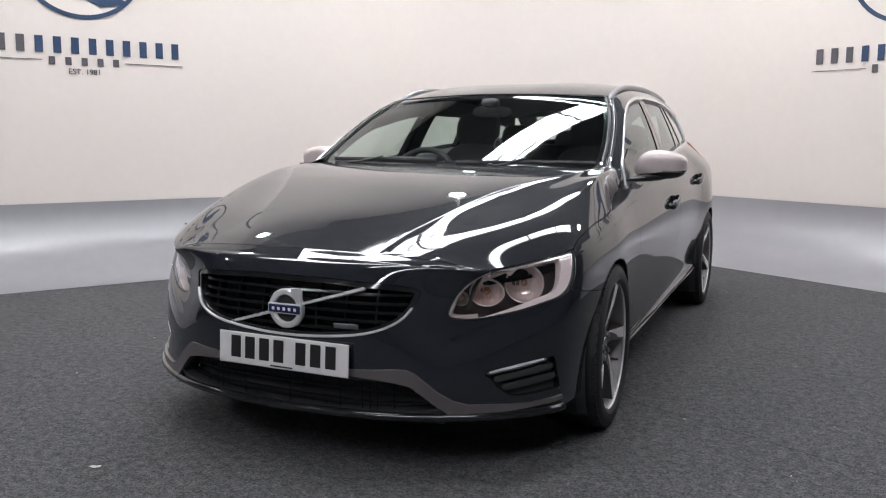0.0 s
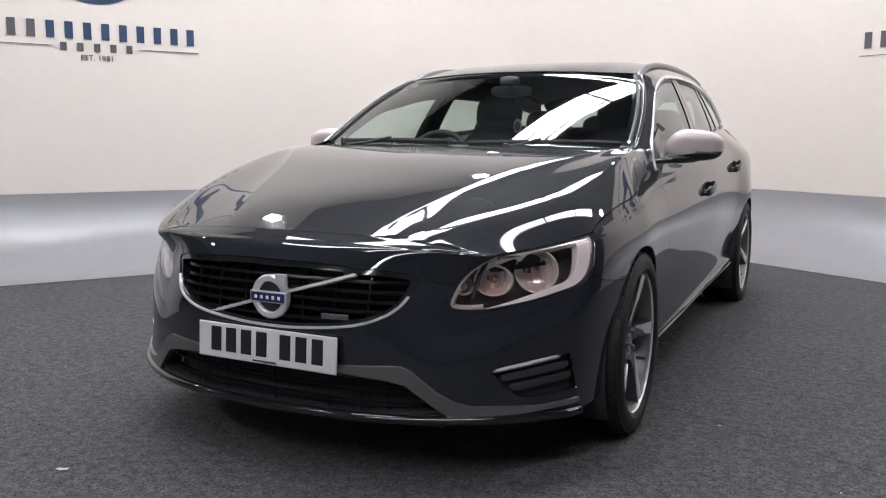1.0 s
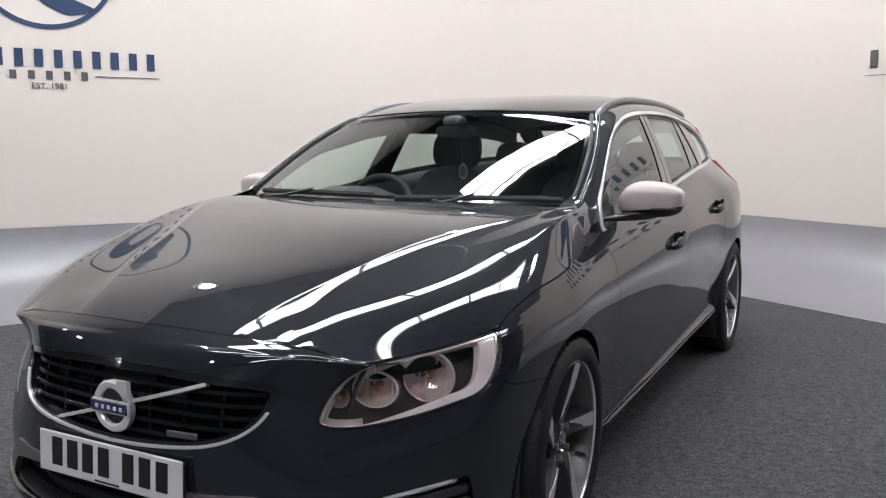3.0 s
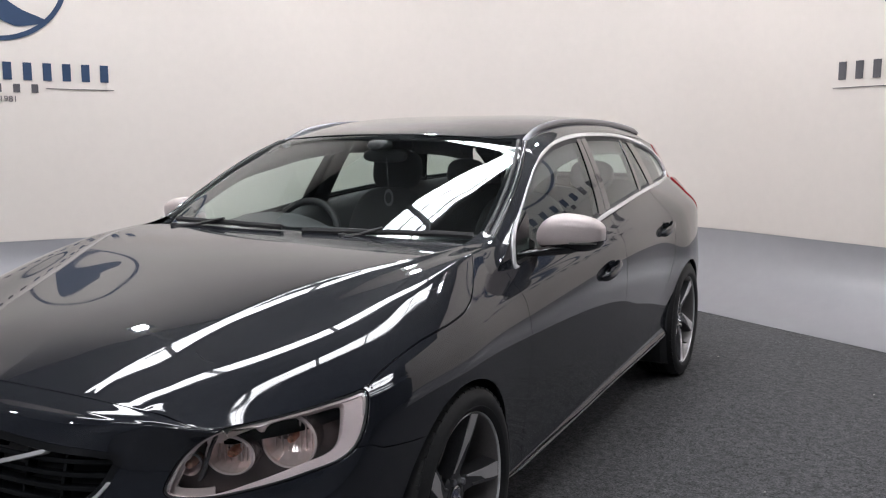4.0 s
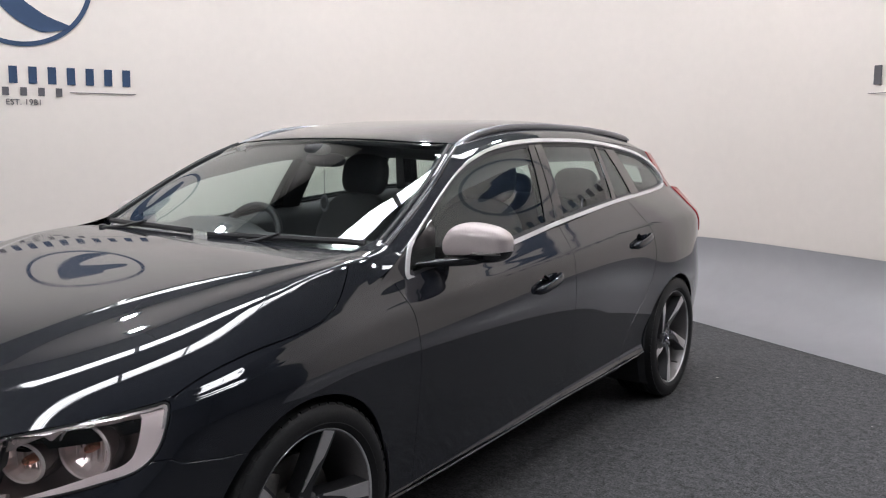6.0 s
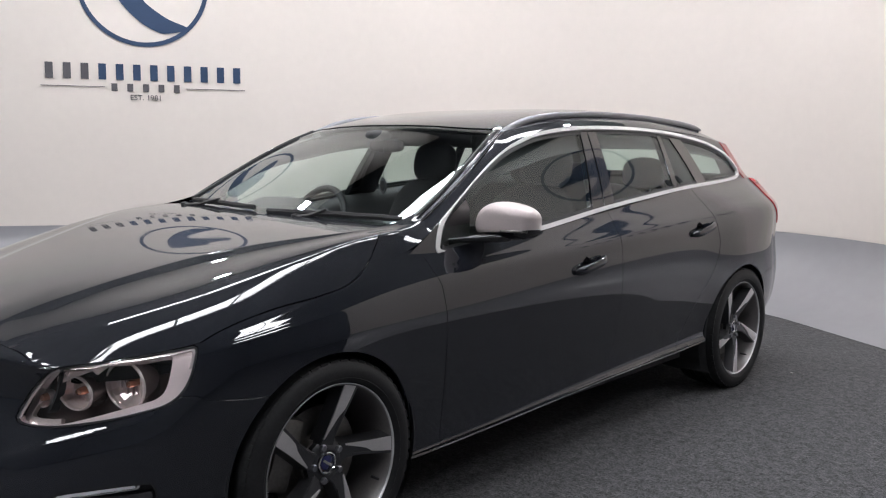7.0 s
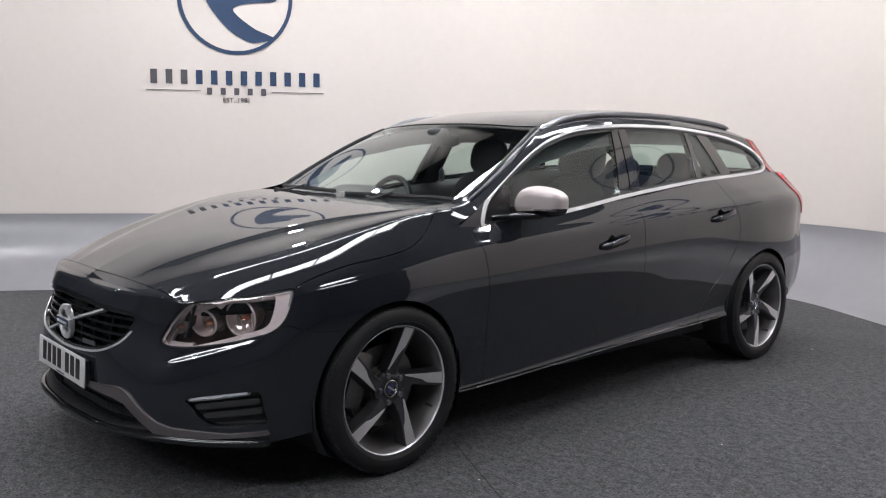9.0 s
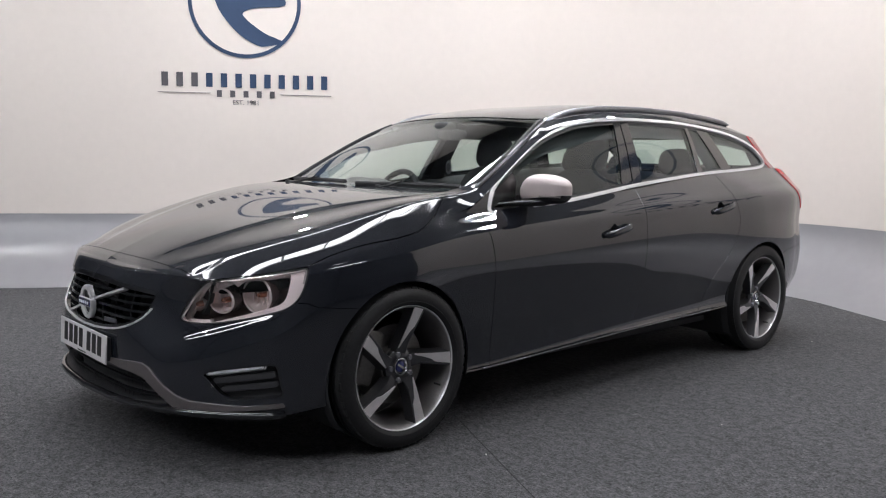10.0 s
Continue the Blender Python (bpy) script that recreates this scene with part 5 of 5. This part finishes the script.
def build_cowl(car, canopy):
    # black scuttle between bonnet and glass, with wipers
    bm = bmesh.new()
    rows = []
    for x in np.linspace(-.78, .78, 41):
        ax = abs(x)
        y0, y1 = float(curve1([(0, .25), (.4, .275), (.7, .335), (.9, .37)], ax)), float(curve1([(0, .36), (.4, .40), (.7, .47), (.9, .54)], ax))
        z0 = float(deck_z(ax, y0 + .03)) - .035
        z1 = float(curve1([(0, .985), (.4, .982), (.6, .972), (.7, .972), (.8, .955)], ax)) + .008
        rows.append([bm.verts.new((x, y0, z0)), bm.verts.new((x, (y0 + y1) / 2, (z0 + z1) / 2 - .004)), bm.verts.new((x, y1, z1))])
    for p, q in zip(rows, rows[1:]):
        for k in range(2):
            bm.faces.new((p[k], q[k], q[k + 1], p[k + 1]))
    part("scuttle", bm, TRIM_BLACK, car, "black plastic scuttle below the windscreen", smooth=60)

    def on_glass(x, t):
        y0, y1 = float(curve1([(0, .33), (.4, .37), (.7, .44), (.9, .52)], abs(x))), 1.0
        return x, y0 + (y1 - y0) * t

    def glass_z(x, y):
        d = np.hypot(np.abs(canopy.v[:, 0]) - abs(x), canopy.v[:, 1] - y)
        i = np.argsort(d)[:4]
        return float((canopy.v[i, 2] / (d[i] + 1e-3)).sum() / (1 / (d[i] + 1e-3)).sum())

    for x0, x1, t0, t1, px in ((.70, .08, .06, .03, .30), (-.02, -.62, .05, .05, -.50)):
        wip = new("wiper")
        under(wip, car, "black wiper parked along the scuttle")
        pts = []
        for k in range(15):
            f = k / 14
            x, y = on_glass(x0 + (x1 - x0) * f, t0 + (t1 - t0) * f)
            pts.append((x, y, glass_z(x, y) + .014))
        part("blade", tube(pts, .0075, 6, flat=1.5), TRIM_BLACK, wip)
        a = pts[7]
        pvt = (px - .05, .36, 1.0)
        part("arm", tube([pvt, ((pvt[0] + a[0]) / 2, (pvt[1] + a[1]) / 2 - .004, 1.012), (a[0], a[1], a[2] + .016)], [.014, .011, .008], 8, flat=.6), TRIM_BLACK, wip)
        part("pivot_cap", lathe([(-.02, .016), (.012, .015), (.016, .0)], 16, "z"), TRIM_BLACK, wip).location = pvt


def build_tail(car, flank, side):
    for mir in (False, True):
        m = (lambda s: s.mirrored()) if mir else (lambda s: s)
        lamp = new("tail_lamp")
        under(lamp, car, "tall red tail lamp up the rear pillar")
        up = side.cut(lambda v: .06 - tail_line(v)).cut(lambda v: tail_line(v) + .012).cut(lambda v: v[:, 2] - 1.10)
        sheet_part("upper_lens", m(up.pushed(.003)), RED_LENS, lamp, "red upper lens", depth=.006)
        lo = flank.cut(lambda v: v[:, 1] - lerp_line([(.84, 3.42), (.93, 3.37), (1.10, 3.32), (1.2, 3.30)], v[:, 2])).cut(lambda v: v[:, 2] - .845).cut(lambda v: v[:, 0] - .50)
        sheet_part("lower_lens", m(lo.pushed(.004)), RED_LENS, lamp, "red lower lens", depth=.006)
        sheet_part("lamp_back", m(lo.pushed(-.006)), DASH, lamp, rim=False)
        sheet_part("lamp_back", m(up.pushed(-.006)), DASH, lamp, rim=False)
    # hatch with its glass
    a = [(0, 3.27, 1.343), (.25, 3.255, 1.338), (.45, 3.20, 1.318), (.58, 3.09, 1.27)]
    b = [(0, 3.50, 1.085), (.25, 3.485, 1.085), (.45, 3.45, 1.085), (.60, 3.39, 1.085)]
    n = 24
    s = np.linspace(0, 3, n)
    top, low = cr(a, s), cr(b, s)
    t = np.linspace(0, 1, 18)[None, :, None]
    g = top[:, None] * (1 - t) + low[:, None] * t
    g[..., 1] += .03 * np.sin(np.pi * t[..., 0])
    sh = Sheet.grid(g, flip=True)
    if sh.n[10, 1] < 0:
        sh = Sheet.grid(g)
    win = lambda v: np.minimum(np.minimum(.47 - np.abs(v[:, 0]), v[:, 2] - 1.12), 1.305 - v[:, 2])
    sheet_part("hatch_frame", sh.cut(lambda v: -win(v)).both(), PAINT, car)
    sheet_part("hatch_glass", sh.cut(win).pushed(-.004).both(), SIDE_GLASS, car, "tinted rear glass", rim=False).visible_shadow = False


# ---- the car: cabin ----
def seat(car, name, x, y, width, rec=14, label="", height=.62):
    s = new(name)
    under(s, car, label)
    cushion = superellipsoid(x, y - .06, .50, width / 2, .27, .085, 3.2, 32, 14)
    part("cushion", cushion, FABRIC, s, smooth=60)
    back = superellipsoid(0, 0, 0, width / 2 - .01, .065, height / 2, 3.4, 32, 18)
    for v in back.verts:
        v.co.x *= 1 - .16 * max(0, v.co.z / (height / 2)) ** 2
    back.transform(Matrix.Translation((x, y + .27, .80)) @ Matrix.Rotation(radians(-rec), 4, "X"))
    part("backrest", back, FABRIC, s, smooth=60)
    return s


def headrest(s, x, y, z, w=.26, h=.20, rec=12):
    bm = superellipsoid(0, 0, 0, w / 2, .05, h / 2, 2.8, 28, 14)
    bm.transform(Matrix.Translation((x, y, z)) @ Matrix.Rotation(radians(-rec), 4, "X"))
    hr = part("headrest", bm, FABRIC, s, "rounded charcoal headrest", smooth=60)
    for dx in (-.05, .05):
        part("headrest_post", tube([(x + dx, y - .01, z - h / 2 + .02), (x + dx, y - .02, z - h / 2 - .09)], .006, 6), RAIL, hr)


def build_cabin(car, canopy):
    for x in (-.37, .37):
        s = seat(car, "front_seat", x, 1.36, .50, 16, "charcoal bucket seat with a tall headrest", .60)
        headrest(s, x, 1.745, 1.178, .285, .22, 10)
    s = seat(car, "rear_bench", 0, 2.20, 1.26, 18, "charcoal rear bench with three headrests", .58)
    for x in (-.40, 0, .40):
        headrest(s, x, 2.60, 1.135 if x else 1.10, .25, .17, 10)
    # dashboard
    bm = bmesh.new()
    rows = []
    prof = [(.46, .90), (.50, .952), (.60, .975), (.70, .982), (.80, .978), (.88, .955), (.92, .89), (.93, .72), (.88, .55)]
    for x in np.linspace(-.74, .74, 33):
        hump = .048 * math.exp(-((x + .38) / .18) ** 4)
        rows.append([bm.verts.new((x, y + .04 * (abs(x) / .74) ** 2, z + (hump * min(1, (y - .55) / .14) if .58 < y < .99 and z > .86 else 0))) for y, z in prof])
    for p, q in zip(rows, rows[1:]):
        for k in range(len(prof) - 1):
            bm.faces.new((p[k], q[k], q[k + 1], p[k + 1]))
    part("dashboard", bm, DASH, car, "dark moulded dashboard with a binnacle hump", smooth=50)
    part("centre_console", rounded_box(.24, .75, .30, .03, 3, Matrix.Translation((0, 1.25, .52))), DASH, car, smooth=40)
    # steering wheel on the car's right
    wheel = new("steering_wheel")
    under(wheel, car, "black three-spoke steering wheel")
    M = Matrix.Translation((-.387, .955, .892)) @ Matrix.Rotation(radians(66), 4, "X")
    bm = tube([(.185 * math.cos(t), .185 * math.sin(t), 0) for t in np.linspace(0, 2 * math.pi, 48, endpoint=False)], .0165, 10, closed=True)
    bm.transform(M)
    part("rim", bm, TRIM_BLACK, wheel, smooth=60)
    bm = superellipsoid(0, 0, -.01, .075, .07, .03, 2.6, 24, 10)
    bm.transform(M)
    part("boss", bm, DASH, wheel, smooth=60)
    for ang in (0, 180, 270):
        bm = tube([(.05 * math.cos(radians(ang)), .05 * math.sin(radians(ang)), -.01), (.18 * math.cos(radians(ang)), .18 * math.sin(radians(ang)), 0)], [.024, .016], 8, flat=.4)
        bm.transform(M)
        part("spoke", bm, RAIL, wheel)
    # lining, tub, door cards
    roof_in = canopy.cut(lambda v: v[:, 1] - 1.12).cut(lambda v: 3.1 - v[:, 1]).cut(lambda v: .60 - np.abs(v[:, 0]))
    sheet_part("headlining", roof_in.pushed(-.035).both(), FABRIC, car, rim=False)
    bm = bmesh.new()
    box(bm, 0, 1.85, .30, 1.60, 2.7, .04)
    box(bm, 0, 2.95, .72, 1.35, .62, .04)
    part("cabin_floor", bm, FABRIC, car)
    for sx in (1, -1):
        bm = bmesh.new()
        rows = []
        for y in np.linspace(.56, 3.2, 40):
            bx, bz = belt_at(y)
            rows.append([bm.verts.new((sx * (float(bx) - d), y, float(bz) + z)) for d, z in ((.02, -.004), (.075, -.01), (.11, -.06), (.12, -.30), (.10, -.62))])
        for p, q in zip(rows, rows[1:]):
            for k in range(4):
                bm.faces.new((p[k], q[k], q[k + 1], p[k + 1]))
        part("door_card", bm, DASH, car, smooth=60)
        # padded lining along the roof edge and down the windscreen pillar
        rows = []
        bm = bmesh.new()
        for y in np.linspace(.66, 3.05, 46):
            top = float(cant_z(y)) - .012
            deep = .05 + .045 * float(ease((y - .8) / .4))
            row = []
            for d, f in ((.022, 0), (.05, .35), (.058, .8), (.03, 1)):
                z = top - deep * f
                row.append(bm.verts.new((sx * (float(side_x(y, z)) - d), y, z)))
            rows.append(row)
        for p, q in zip(rows, rows[1:]):
            for k in range(3):
                bm.faces.new((p[k], q[k], q[k + 1], p[k + 1]))
        part("roof_edge_lining", bm, FABRIC, car, "dark padded lining along the roof edge", smooth=60)
        # inner faces of the window posts
        for y0, w in ((1.62, .11), (2.52, .08)):
            pts = []
            for k in range(6):
                z = 1.0 + .36 * k / 5
                yy = y0 - (-.22 if y0 < 2 else .62) * (z - 1.05)
                pts.append((sx * (float(side_x(np.array(yy), np.array(z))) - .045), yy, z))
            part("post_lining", tube(pts, [w * (.56 - .02 * k) for k in range(6)], 12, flat=.22, up=(1, 0, 0)), DARK, car, "dark trim inside the window post", smooth=60)
    # interior mirror, sun sensor pod
    part("interior_mirror", superellipsoid(-.02, 1.07, 1.268, .11, .02, .03, 3, 28, 10), TRIM_BLACK, car, "black interior mirror", smooth=60)
    part("sensor_pod", superellipsoid(0, 1.0, 1.312, .045, .06, .024, 2.6, 24, 10), DASH, car, "dark sensor pod at the top of the windscreen", smooth=60)


car, flank, deck, canopy, side, doors = build_car()
build_wheels(car)
build_nose(car, flank)
for s in (1, -1):
    build_mirror(car, s)
build_handles(car, doors, flank)
build_roof_fittings(car)
build_cowl(car, canopy)
build_tail(car, flank, side)
build_cabin(car, canopy)

# a small round tag on a cord under the interior mirror
tag = tagged(new("hanging_tag"), "small oval pendant on a cord below the interior mirror", "pendant")
tag.location = (.05, .985, 1.093)
part("cord", tube([(0, 0, .035), (-.03, .03, .17)], .0015, 5), TRIM_BLACK, tag)
bm = lathe([(-.003, .0), (-.003, .021), (.003, .021), (.003, .0)], 24, "y")
bm.transform(Matrix.Diagonal((1, 1, 1.7, 1)))
part("disc", bm, RAIL, tag)
bm = lathe([(-.004, .0), (-.004, .015), (.004, .015), (.004, .0)], 20, "y")
bm.transform(Matrix.Diagonal((1, 1, 1.6, 1)))
part("centre", bm, TRIM_BLACK, tag)
